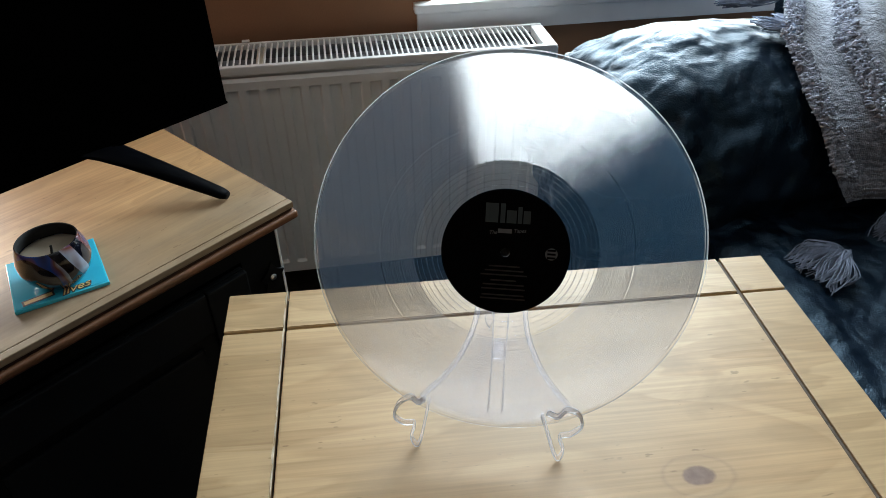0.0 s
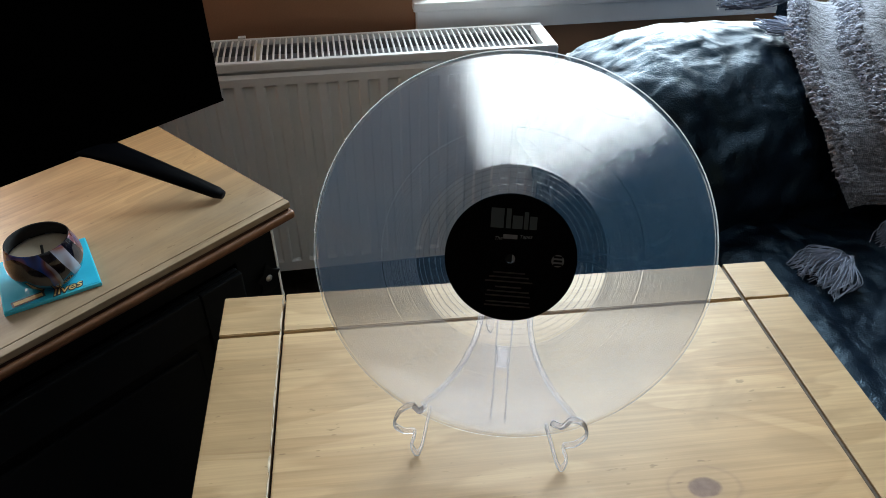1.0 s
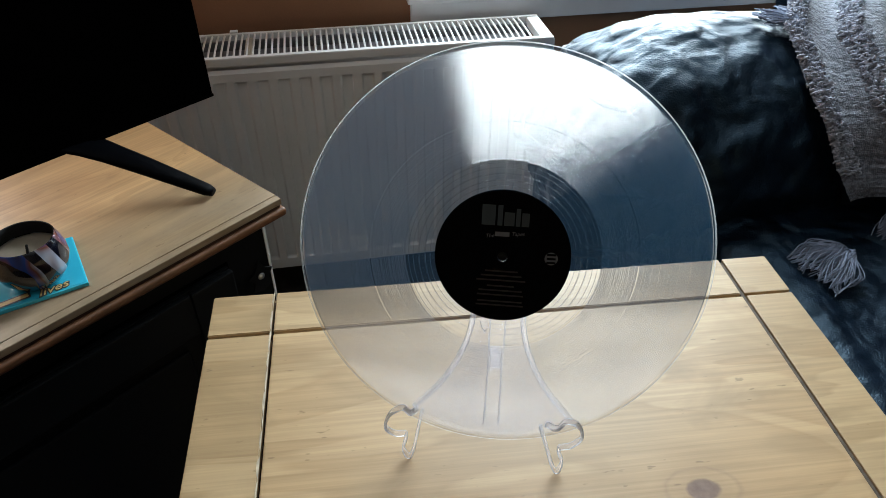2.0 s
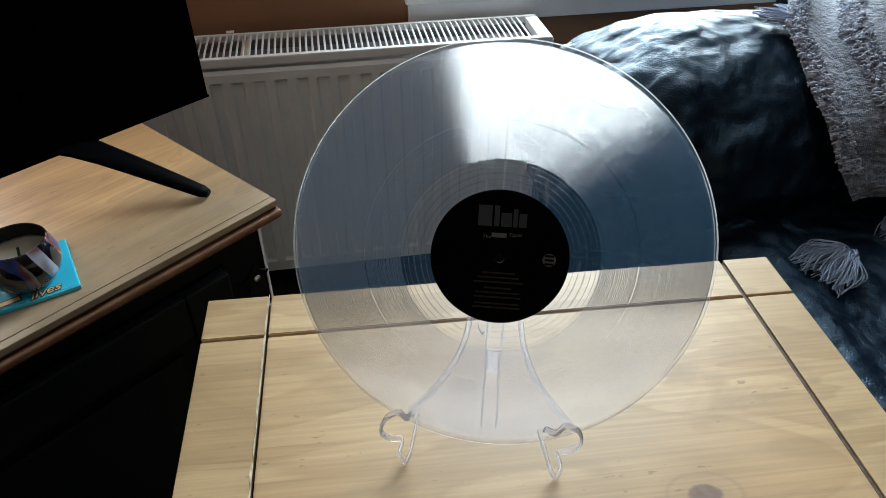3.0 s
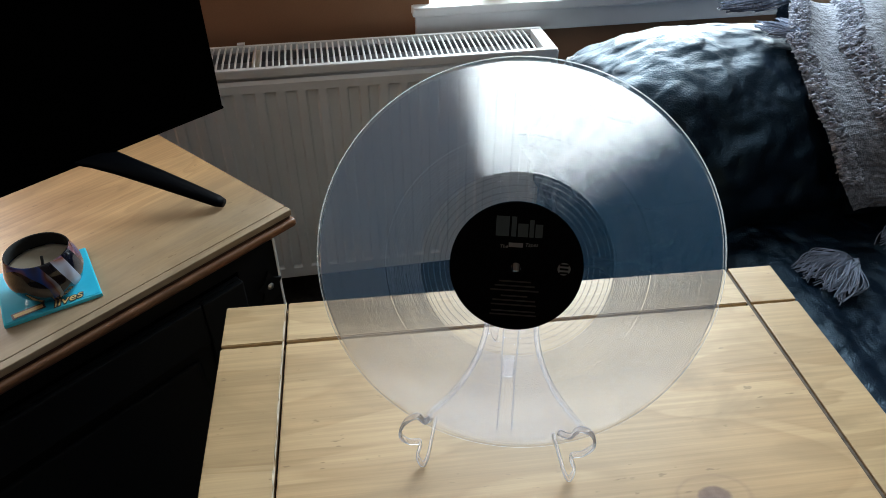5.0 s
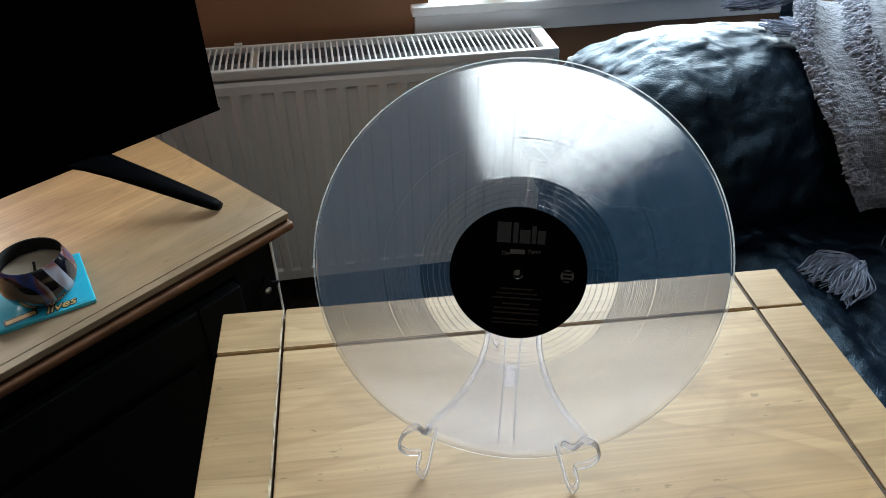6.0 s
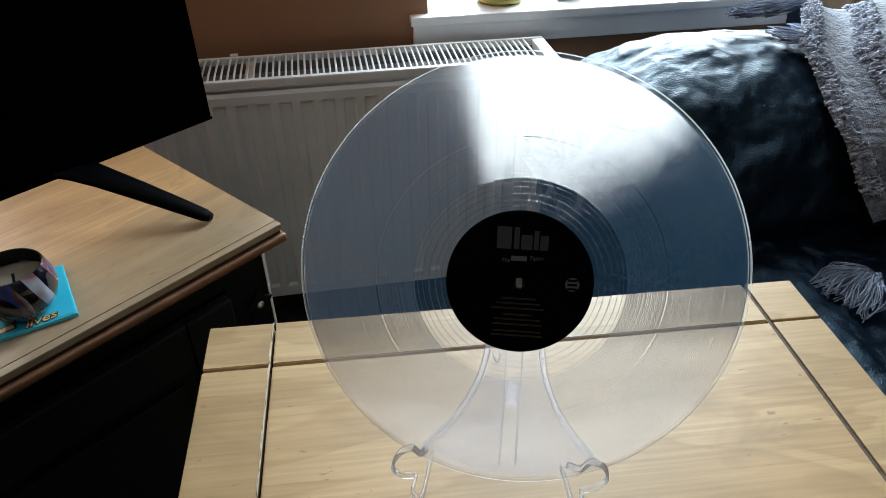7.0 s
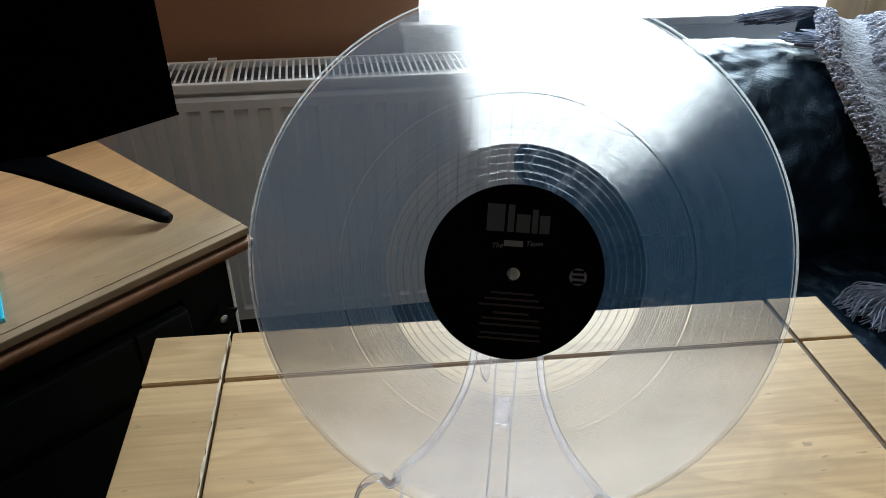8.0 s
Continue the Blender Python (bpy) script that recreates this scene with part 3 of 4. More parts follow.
slat_me = mesh_of("slat", slat_bm, ENAMEL)
u = RU0 + 0.034
while u < RU1 - 0.03:
    s = new("slat", slat_me)
    s.parent, s.location = rad, (u, 0, 0)
    u += 0.0107
for a in (RU0 + 0.2, RU1 - 0.2):
    part("wall_bracket", boxed(a, a + 0.03, RB - 0.003, WV - 0.001, 0.18, 0.50), ENAMEL, rad)
tail = bmesh.new()
tube(tail, [(RU1 - 0.03, RF + 0.05, 0.135), (RU1 - 0.03, RF + 0.05, 0.0)], 0.0075, 10, up=(0, 1, 0))
part("pipe", tail, ENAMEL, rad)

# ---- side table ----
T = 0.55
tab = thing("side_table", "pale waxed pine side table with grooved plank top", "table", pose(0.0, -0.003, 0, 0, 0, 0.8))
TW, TD, GL, GR, GB, GAP = 0.601, 0.60, 0.0635, 0.549, -0.0585, 0.0017
part("groove_filler", boxed(GR - 0.0019, GR + 0.0019, -TD + 0.004, -0.004, T - 0.0110, T - 0.0022), FILLER, tab, "grey brown dirt in a groove")
part("base_board", boxed(0.017, TW - 0.003, -TD + 0.003, -0.003, T - 0.026, T - 0.0112), GROOVE, tab)
GAPX = 0.0014
SKEW, GSKEW = 0.023, 0.013            # the left border and its groove are skewed to fit the camera's view


def left_edge(y):
    return -SKEW * y


def left_groove(y):
    return GL - GSKEW * (y - GB)


ys = ((-TD, -TD - GB - GAP), (-TD - GB + GAP, GB - GAP), (GB + GAP, 0.0))
for j, (y0, y1) in enumerate(ys):
    part("plank", outline([(left_edge(y0), y0), (left_groove(y0) - GAPX, y0), (left_groove(y1) - GAPX, y1), (left_edge(y1), y1)], T - 0.0110, T, 0.0010), PINE, tab)
    part("plank", outline([(left_groove(y0) + GAPX, y0), (GR - 0.0021, y0), (GR - 0.0021, y1), (left_groove(y1) + GAPX, y1)], T - 0.0110, T, 0.0010), PINE_TOP if j == 1 else PINE, tab)
    part("plank", boxed(GR + 0.0021, TW, y0, y1, T - 0.0110, T, 0.0010), PINE, tab)
for x0, x1, y0, y1 in ((0.016, TW, -TD, -TD + 0.0028), (0, TW, -0.0028, -0.0001), (TW - 0.0028, TW, -TD + 0.003, -0.003)):
    part("edge", boxed(x0, x1, y0, y1, T - 0.028, T - 0.0112), PINE, tab)
y0, y1 = -TD + 0.003, -0.003
part("edge", outline([(left_edge(y0), y0), (left_edge(y0) + 0.0028, y0), (left_edge(y1) + 0.0028, y1), (left_edge(y1), y1)], T - 0.028, T - 0.0112), PINE, tab)
for x in (0.03, TW - 0.085):
    for y in (-TD + 0.03, -0.085):
        part("leg", boxed(x, x + 0.055, y, y + 0.055, 0, T - 0.0285, 0.003), PINE, tab)
part("apron", boxed(0.086, TW - 0.086, -0.060, -0.04, T - 0.12, T - 0.0285), PINE, tab)
part("apron", boxed(0.086, TW - 0.086, -TD + 0.04, -TD + 0.06, T - 0.12, T - 0.0285), PINE, tab)
part("apron", boxed(0.04, 0.06, -TD + 0.086, -0.086, T - 0.12, T - 0.0285), PINE, tab)
part("apron", boxed(TW - 0.06, TW - 0.04, -TD + 0.086, -0.086, T - 0.12, T - 0.0285), PINE, tab)

# the left groove's rim is chipped down to pale wood
r = random.Random(11)
chip = bmesh.new()
y = -0.585
while y < -0.004:
    ln, wd = r.uniform(0.008, 0.030), r.uniform(0.0007, 0.0019)
    x = left_groove(y) - GAPX + 0.0002
    pts = [(x, y), (x, y + ln), (x - wd * r.uniform(0.5, 1), y + ln * r.uniform(0.7, 0.95)), (x - wd, y + ln * r.uniform(0.3, 0.6)), (x - wd * r.uniform(0.3, 0.8), y + ln * 0.1)]
    lo, hi = [chip.verts.new((a, b, T - 0.002)) for a, b in pts], [chip.verts.new((a, b, T + 0.00025)) for a, b in pts]
    chip.faces.new(hi)
    for i in range(5):
        chip.faces.new((lo[i], lo[(i + 1) % 5], hi[(i + 1) % 5], hi[i]))
    y += ln + r.choice((0.0, 0.0, 0.0, 0.002, 0.006))
tagged(part("chipped_rim", chip, PALE_WOOD, tab, "pale chipped wood along a groove"), kind="stuff")

# ---- television cabinet, set across the corner ----
CAB = pose(0.0535, 0.1795, 0, 0, 0, 43.8)
CT = 0.5475
cab = thing("tv_cabinet", "charcoal painted television cabinet with a honey pine top", "cabinet", CAB)
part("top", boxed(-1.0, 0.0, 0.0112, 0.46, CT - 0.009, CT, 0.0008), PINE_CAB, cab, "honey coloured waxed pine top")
part("lipping", boxed(-1.0, 0.0, 0.0, 0.0106, CT - 0.009, CT - 0.0003, 0.0012), PINE_CAB, cab, "narrow pine edge strip in the darker front tone")
part("top_step", boxed(-1.0, -0.002, 0.0015, 0.459, CT - 0.0135, CT - 0.0092, 0.001), GROOVE, cab)
mould = bmesh.new()
box(mould, -1.006, 0.0035, -0.0040, 0.462, CT - 0.0255, CT - 0.0137, 0.0050, 4)
part("moulding", mould, PINE_EDGE, cab, "reddish stained rounded edge moulding", smooth=True)
BI = 0.020
part("body", boxed(-0.97, -BI, BI, 0.44, 0.05, CT - 0.0257, 0.003), CHARCOAL, cab)
part("plinth", boxed(-0.985, -BI + 0.012, BI - 0.012, 0.445, 0.0, 0.0495, 0.004), CHARCOAL, cab)
DT = CT - 0.066
for d0, d1 in ((-0.500, -0.085), (-0.945, -0.530)):
    # black sheet stands in for the shade in the door's gap
    part("door_gap", boxed(d0 - 0.0035, d1 + 0.0035, BI - 0.0012, BI - 0.0002, 0.0715, DT + 0.0035), TV_BLACK, cab, "black sheet for the shade in the gap round a door")
    door = part("door", boxed(d0, d1, BI - 0.008, BI - 0.0014, 0.075, DT, 0.001), CHARCOAL, cab)
    f0, f1 = BI - 0.018, BI - 0.0085
    part("stile", boxed(d0, d0 + 0.06, f0, f1, 0.075, DT, 0.0025), CHARCOAL, door)
    part("stile", boxed(d1 - 0.06, d1, f0, f1, 0.075, DT, 0.0025), CHARCOAL, door)
    part("rail", boxed(d0 + 0.0608, d1 - 0.0608, f0 + 0.0008, f1, 0.075, 0.135, 0.0025), CHARCOAL, door)
    part("rail", boxed(d0 + 0.0608, d1 - 0.0608, f0 + 0.0008, f1, DT - 0.062, DT, 0.0025), CHARCOAL, door)
    part("panel", boxed(d0 + 0.080, d1 - 0.080, BI - 0.014, f1, 0.155, DT - 0.082, 0.004), CHARCOAL, door)
# white strip stands in for the highlight down the body's corner
part("worn_edge", boxed(-BI - 0.0030, -BI + 0.0006, BI - 0.0008, BI + 0.003, 0.055, CT - 0.029, 0.0008), GLOSS_WHITE, cab, "white strip painted as the corner's highlight")
hinge = part("hinge", outline([(-0.016, -0.02), (0.0, -0.026), (0.016, -0.02), (0.010, -0.006), (0.020, 0.004), (0.008, 0.010), (0.0, 0.026), (-0.008, 0.010), (-0.020, 0.004), (-0.010, -0.006)], 0, 0.003, 0.0006), IRON, cab, "black iron hinge plate", m=pose(-0.040, BI - 0.0005, CT - 0.112, 90, 0, 0))
stud = lathe([(0.0, 0.0062), (0.003, 0.0056), (0.0052, 0.0031)], 16)
part("stud", stud, STUD, hinge, "shiny round nail head", smooth=True)

# ---- television ----
tv = thing("television", "large black flat screen television on splayed feet, switched off", "television", CAB)
TX0, TX1, TY, TZ = -0.93, 0.044, 0.183, 0.6165
TVM = pose(0.044, 0.183, 0, 0, 0, -0.8) @ pose(-0.044, -0.183, 0)      # the set is turned so its lower edge fits the camera's view
part("screen", boxed(TX0, TX1, TY, TY + 0.012, TZ, TZ + 0.56, 0.002), TV_BLACK, tv, "glossless black screen with a thin rim", TVM)
part("bezel", boxed(TX0 - 0.0005, TX1 + 0.0005, TY - 0.0015, TY + 0.013, TZ - 0.004, TZ - 0.0003, 0.001), TV_BLACK, tv, "", TVM)
part("back", boxed(TX0 + 0.06, TX1 - 0.06, TY + 0.0125, TY + 0.055, TZ + 0.03, TZ + 0.40, 0.012), TV_BLACK, tv, "", TVM)


def tv_leg(flip):
    bm = bmesh.new()
    top, tip = Vector((-0.146, 0.208, TZ + 0.006)), Vector((-0.052, 0.067, CT + 0.0065))
    cx = (TX0 + TX1)
    stations = ((0.0, 0.034, 0.004), (0.07, 0.028, 0.005), (0.16, 0.0230, 0.006), (0.30, 0.0190, 0.007), (0.5, 0.0155, 0.0085), (0.75, 0.0125, 0.0075), (0.96, 0.0098, 0.0062), (1.0, 0.0070, 0.0045))
    side = Vector((0.90, 0.43, 0))
    rings = []
    for s, w, h in stations:
        c = top.lerp(tip, s)
        off = Vector((-0.006, 0, 0)) * (1 - s) ** 4
        ring = [c + off + side * (w * math.cos(a)) + Vector((0, 0, h * math.sin(a))) for a in (2 * math.pi * i / 12 for i in range(12))]
        if flip:
            ring = [Vector((cx - p.x, p.y, p.z)) for p in ring]
        rings.append([bm.verts.new(p) for p in ring])
    for a, b in zip(rings, rings[1:]):
        for i in range(12):
            bm.faces.new((a[i], a[(i + 1) % 12], b[(i + 1) % 12], b[i]))
    bm.faces.new(rings[0])
    bm.faces.new(rings[-1])
    return bm


part("foot", tv_leg(False), TV_LEG, tv, "dark tapering splayed foot", smooth=True)
part("foot", tv_leg(True), TV_LEG, tv, "dark tapering splayed foot", smooth=True)

# ---- coaster and candle ----
CZ = CT + 0.0005
coaster = thing("coaster", "square turquoise glass coaster with gold script, on the cabinet", "coaster", pose(-0.199, 0.0535, CZ, 0, 0, 26.5))
h = 0.0475
part("glass", boxed(-h, h, -h, h, 0, 0.0045, 0.0008), COASTER_EDGE, coaster)
part("print", boxed(-h + 0.002, h - 0.002, -h + 0.002, h - 0.002, 0.0047, 0.0050), COASTER_BLUE, coaster)


def written(name, text, size, x, y, z, material, parent, shear=0.0, weight=0.0, rz=0.0, thick=0.0002):
    cu = bpy.data.curves.new(name, "FONT")
    cu.body, cu.size, cu.align_x, cu.align_y, cu.extrude, cu.shear, cu.offset = text, size, "CENTER", "CENTER", thick, shear, weight
    src = new(name, cu)
    dg = bpy.context.evaluated_depsgraph_get()
    me = bpy.data.meshes.new_from_object(src.evaluated_get(dg))
    bpy.data.objects.remove(src)
    me.materials.clear()
    me.materials.append(material)
    ob = new(name, me)
    ob.parent, ob.matrix_basis = parent, pose(x, y, z, 0, 0, rz)
    return ob


written("script_outline", "lives", 0.017, 0.014, -0.0395, 0.0052, SCRIPT_DARK, coaster, 0.35, 0.0010, 6)
written("script", "lives", 0.017, 0.014, -0.0395, 0.0056, SCRIPT_GOLD, coaster, 0.35, 0.0, 6)
part("script_bar", boxed(-0.016, 0.016, -0.0050, 0.0050, 0, 0.0002, 0.00005), SCRIPT_DARK, coaster, m=pose(-0.023, -0.0375, 0.0052, 0, 0, 6))
part("script_bar", boxed(-0.0140, 0.0140, -0.0028, 0.0028, 0, 0.0002, 0.00005), SCRIPT_GOLD, coaster, m=pose(-0.023, -0.0375, 0.0053, 0, 0, 6))

candle = thing("candle_bowl", "dark glazed candle bowl painted with leaves on a turquoise coaster", "candle", pose(-0.189, 0.044, CZ + 0.0052, 0, 0, 30))
prof = [(0.80 * r, 0.85 * z) for r, z in [(0.0, 0.0), (0.026, 0.0), (0.032, 0.003), (0.042, 0.016), (0.0468, 0.030), (0.0465, 0.040), (0.0430, 0.053), (0.0395, 0.0615), (0.0385, 0.0625), (0.0372, 0.0615), (0.0400, 0.052), (0.0425, 0.042)]]
part("bowl", lathe(prof, 48, [0] * 8 + [1] * 3), [GLAZE, WICK], candle, smooth=True)
part("wax", lathe([(0.0, 0.0335), (0.020, 0.0333), (0.030, 0.0338), (0.0338, 0.0350), (0.0338, 0.031), (0.0, 0.030)], 40), WAX, candle, "cream half used wax", smooth=True)
wk = bmesh.new()
tube(wk, [(0.000, 0.0, 0.033), (0.001, 0.0, 0.038), (0.002, 0.001, 0.043)], 0.0014, 6, up=(0, 1, 0))
part("wick", wk, WICK, candle, "burnt black wick")

# ---- record ----
DISC = pose(0.2653, -0.170, 0.7183, 68, 0, -12)
rec = thing("vinyl_record", "transparent vinyl record with black paper label on a display stand", "record", DISC)
H = 0.0010
front, slots = [(0.0036, H), (0.0500, H), (0.0710, H), (0.0712, H + 0.0001)], [0, 0, 0]
grain = random.Random(8)
quiet = [(0.0978, 0.00030)]                                            # one wide gap, and the finer ones between loud passages
quiet += [(0.0732 + 0.0013 * i + grain.uniform(-0.0004, 0.0004), grain.choice((0.00004, 0.00006, 0.00010, 0.00013))) for i in range(18)]
quiet += [(x, grain.uniform(0.00004, 0.00008)) for x in (0.1015, 0.1034, 0.1075, 0.1128, 0.1195, 0.1262, 0.1341, 0.1405)]
for gap, wide in sorted(quiet):
    front += [(gap - wide, H + 0.0001), (gap + wide, H + 0.0001)]       # clear gaps between the tracks
    slots += [1, 0]
front += [(0.1480, H + 0.0001), (0.1485, H), (0.1492, H + 0.0004), (0.1502, H + 0.0005), (0.1508, H * 0.6), (0.1510, 0.0)]
slots += [1, 0, 0, 0, 2, 2]
back = [(r, -z) for r, z in front[-2::-1]]
slots = slots + [0 if k == 1 else k for k in slots[::-1]] + [0]        # the bending grooves lie on the front
part("disc", lathe(front + back, 256, slots, close=True), [VINYL, VINYL_GROOVES, VINYL_EDGE], rec, smooth=False)
part("label", lathe([(0.00365, H + 0.0001), (0.0495, H + 0.0001), (0.0495, H + 0.00035), (0.00365, H + 0.00035)], 128, close=True), LABEL, rec, "black paper label with grey and red print")
part("label", lathe([(0.00365, -H - 0.0001), (0.0495, -H - 0.0001), (0.0495, -H - 0.00035), (0.00365, -H - 0.00035)], 128, close=True), LABEL, rec, "black paper label")
PZ = H + 0.0005
for x0, x1, y0, y1 in ((-0.0165, -0.0068, 0.0235, 0.0385), (-0.0052, -0.0016, 0.0235, 0.0385), (-0.0004, 0.0070, 0.0235, 0.0335), (0.0080, 0.0112, 0.0235, 0.0365), (0.0122, 0.0176, 0.0235, 0.0335)):
    part("print_bar", boxed(x0, x1, y0, y1, PZ, PZ + 0.0001), PRINT_TEAL, rec)
written("script", "The", 0.0040, -0.0102, 0.0155, PZ + 0.0001, PRINT_PALE, rec, 0.3, 0, 6, 0.00005)
part("print_bar", boxed(-0.0065, 0.0040, 0.0155, 0.0188, PZ, PZ + 0.0001), PRINT_PALE, rec)
written("script", "Tapes", 0.0040, 0.0100, 0.0178, PZ + 0.0001, PRINT_PALE, rec, 0.3, 0, 4, 0.00005)
part("emblem", lathe([(0.0, PZ), (0.0048, PZ), (0.0048, PZ + 0.0001), (0.0, PZ + 0.0001)], 24), PRINT_PALE, rec, m=pose(0.0352, 0.001, 0))
for y in (-0.0020, 0.0010, 0.0040):
    part("print_bar", boxed(0.0320, 0.0384, y - 0.0008, y + 0.0008, PZ + 0.0002, PZ + 0.0003), LABEL, rec)
for i, (w, y) in enumerate(((0.012, -0.011), (0.015, -0.0145), (0.018, -0.018), (0.010, -0.0225), (0.016, -0.026), (0.017, -0.0295), (0.0165, -0.0345), (0.0175, -0.0375))):
    part("print_bar", boxed(-w, w, y - 0.0006, y + 0.0006, PZ, PZ + 0.0001), PRINT_RED, rec)
for r, w in ((0.0530, 0.00016), (0.0566, 0.00018), (0.0573, 0.00008), (0.0612, 0.00018), (0.0619, 0.00008), (0.0656, 0.00016), (0.0690, 0.00018)):
    ring = lathe([(r - w, H + 0.0001), (r - w / 2, H + 0.0002), (r + w / 2, H + 0.0002), (r + w, H + 0.0001)], 192)
    part("lead_out_ring", ring, VINYL_SPIRAL, rec, smooth=True)

# ---- display stand ----
stand = thing("display_stand", "clear acrylic plate stand with curled feet on the table", "stand", pose(0, 0, 0))
side = [(p.x, p.y) for p in smooth_line([(0.062, -0.131, 0), (0.041, -0.107, 0), (0.0275, -0.083, 0), (0.0195, -0.055, 0), (0.0170, -0.010, 0)], 5)]
under = [(x, -0.1475 + 0.0165 * (x / 0.062) ** 2) for x in (-0.045, -0.03, -0.015, 0.0, 0.015, 0.03, 0.045)]
part("back_plate", outline(side + [(-x, y) for x, y in side[::-1]] + under, -0.0075, -0.0045, 0.0004), ACRYLIC_PLATE, stand, m=DISC)
for sgn in (-1, 1):
    rimb = bmesh.new()
    tube(rimb, [(sgn * x, y, -0.006) for x, y in side], 0.0021, 10, up=(0, 0, 1))
    part("rib", rimb, ACRYLIC, stand, m=DISC, smooth=True)
for x in (-0.0045, 0.0045):
    rb = bmesh.new()
    tube(rb, [(x * 1.3, -0.140, -0.0085), (x * 1.15, -0.094, -0.0085), (x * 1.3, -0.070, -0.0085), (x * 1.3, 0.0, -0.0085)], 0.0006, 6)
    part("rib", rb, ACRYLIC, stand, m=DISC, smooth=True)
knob = bmesh.new()
box(knob, -0.0045, 0.0045, -0.094, -0.076, -0.0115, -0.0085, 0.0014)
part("joint", knob, ACRYLIC, stand, m=DISC)
for (fx, fy), s in (((0.189, -0.214), -1), ((0.306, -0.240), 1)):
    line = [(fx - s * 0.013, fy + 0.014, T + 0.040), (fx - s * 0.008, fy + 0.005, T + 0.022), (fx - s * 0.004, fy - 0.001, T + 0.008), (fx, fy - 0.003, T + 0.0026), (fx + s * 0.004, fy, T + 0.010),
            (fx + s * 0.001, fy + 0.004, T + 0.022), (fx + s * 0.010, fy + 0.003, T + 0.026), (fx + s * 0.017, fy + 0.001, T + 0.038), (fx + s * 0.013, fy, T + 0.054),
            (fx + s * 0.003, fy + 0.001, T + 0.060), (fx - s * 0.003, fy + 0.003, T + 0.050), (fx - s * 0.009, fy + 0.012, T + 0.044)]
    hook = bmesh.new()
    tube(hook, smooth_line(line, 6), 0.0013, 10, 2.1, up=(0.2, 1, 0.3))
    part("hook_foot", hook, ACRYLIC_HOOK, stand, smooth=True)
rear = bmesh.new()
tube(rear, smooth_line([(0.262, -0.130, 0.70), (0.268, -0.10, 0.64), (0.272, -0.075, T + 0.003)], 5), 0.004, 8, 2.0, up=(0, 1, 0))
part("rear_leg", rear, ACRYLIC_PLATE, stand, smooth=True)

# ---- sofa ----
sofa = thing("sofa", "navy black leather sofa with a plump creased back cushion", "sofa")


def puffy(name, x0, x1, y0, y1, z0, z1, power, plump, crease, seed, label="", nx=64, ny=40, lean=lambda p: Vector(), seam=None):
    """A stuffed cushion: a rounded block with sagging creases."""
    bm = bmesh.new()
    c, hs = Vector(((x0 + x1) / 2, (y0 + y1) / 2, (z0 + z1) / 2)), Vector(((x1 - x0) / 2, (y1 - y0) / 2, (z1 - z0) / 2))

    def sgn(v, p):
        return math.copysign(abs(v) ** p, v)

    rows = []
    for j in range(ny + 1):
        th = math.pi * (j / ny - 0.5)
        row = []
        for i in range(nx):
            ph = 2 * math.pi * i / nx
            d = Vector((sgn(math.cos(th), plump * 0.75) * sgn(math.cos(ph), power), sgn(math.cos(th), plump) * sgn(math.sin(ph), power), sgn(math.sin(th), plump)))
            p = c + Vector((hs.x * d.x, hs.y * d.y, hs.z * d.z))
            q = p * 7 + Vector((seed, 0, 0))
            fold = 1 - 2 * abs(noise.noise(Vector((p.x * 14 + seed, p.y * 8, p.z * 9))))
            k = noise.noise(q) * 0.55 + fold * 0.30 + noise.noise(p * 21 + Vector((seed, 0, 0))) * 1.0 + noise.noise(p * 38) * 0.30
            nrm = Vector((d.x / hs.x, d.y / hs.y, d.z / hs.z)).normalized()
            row.append(bm.verts.new(p + nrm * crease * (1.55 - 1.15 * max(0.0, min(1.0, (p.z - 0.56) / 0.08))) * k + lean(p)))
        rows.append(row)
    for a, b in zip(rows, rows[1:]):
        for i in range(nx):
            bm.faces.new((a[i], a[(i + 1) % nx], b[(i + 1) % nx], b[i]))
    bm.faces.new(rows[0])
    bm.faces.new(rows[-1])
    if seam:
        level, start, end = seam
        j = round(ny * (0.5 + level))
        line = [rows[j][i % nx].co.copy() for i in range(round(nx * start), round(nx * end))]
        welt = bmesh.new()
        tube(welt, line, 0.0045, 8)
        part("cushion_piping", welt, PIPING, sofa, "piped seam round a cushion", smooth=True)
    return part(name, bm, LEATHER, sofa, label, smooth=True)


part("base", boxed(0.50, 2.0, 0.05, 0.68, 0.06, 0.30, 0.03, 4), LEATHER, sofa, smooth=False)
part("base", boxed(0.64, 2.0, -0.42, 0.049, 0.06, 0.30, 0.03, 4), LEATHER, sofa, smooth=False)
puffy("back_cushion", 0.430, 0.965, 0.205, 0.60, 0.28, 0.664, 0.50, 0.95, 0.0125, 3.0, nx=260, ny=150, seam=(0.24, 0.40, 0.64), lean=lambda p: Vector((0, 0, -0.022 * max(0, (0.70 - p.x) / 0.26) ** 1.6 if p.z > 0.5 else 0)))
puffy("back_cushion", 0.965, 1.65, 0.215, 0.60, 0.28, 0.675, 0.40, 0.92, 0.016, 9.0, nx=120, ny=70)
puffy("seat_cushion", 0.635, 1.40, -0.45, 0.33, 0.29, 0.455, 0.28, 0.28, 0.006, 14.0, nx=120, ny=50)
welt = bmesh.new()
tube(welt, smooth_line([(0.640, -0.30, 0.452), (0.690, -0.175, 0.459), (0.735, -0.10, 0.461), (0.80, -0.06, 0.463), (0.95, -0.03, 0.464)], 8), 0.0045, 8)
part("piping", welt, PIPING, sofa, "raised piped seam", smooth=True)
part("back_frame", boxed(0.60, 2.0, 0.56, 0.67, 0.3005, 0.555, 0.03, 4), LEATHER, sofa)
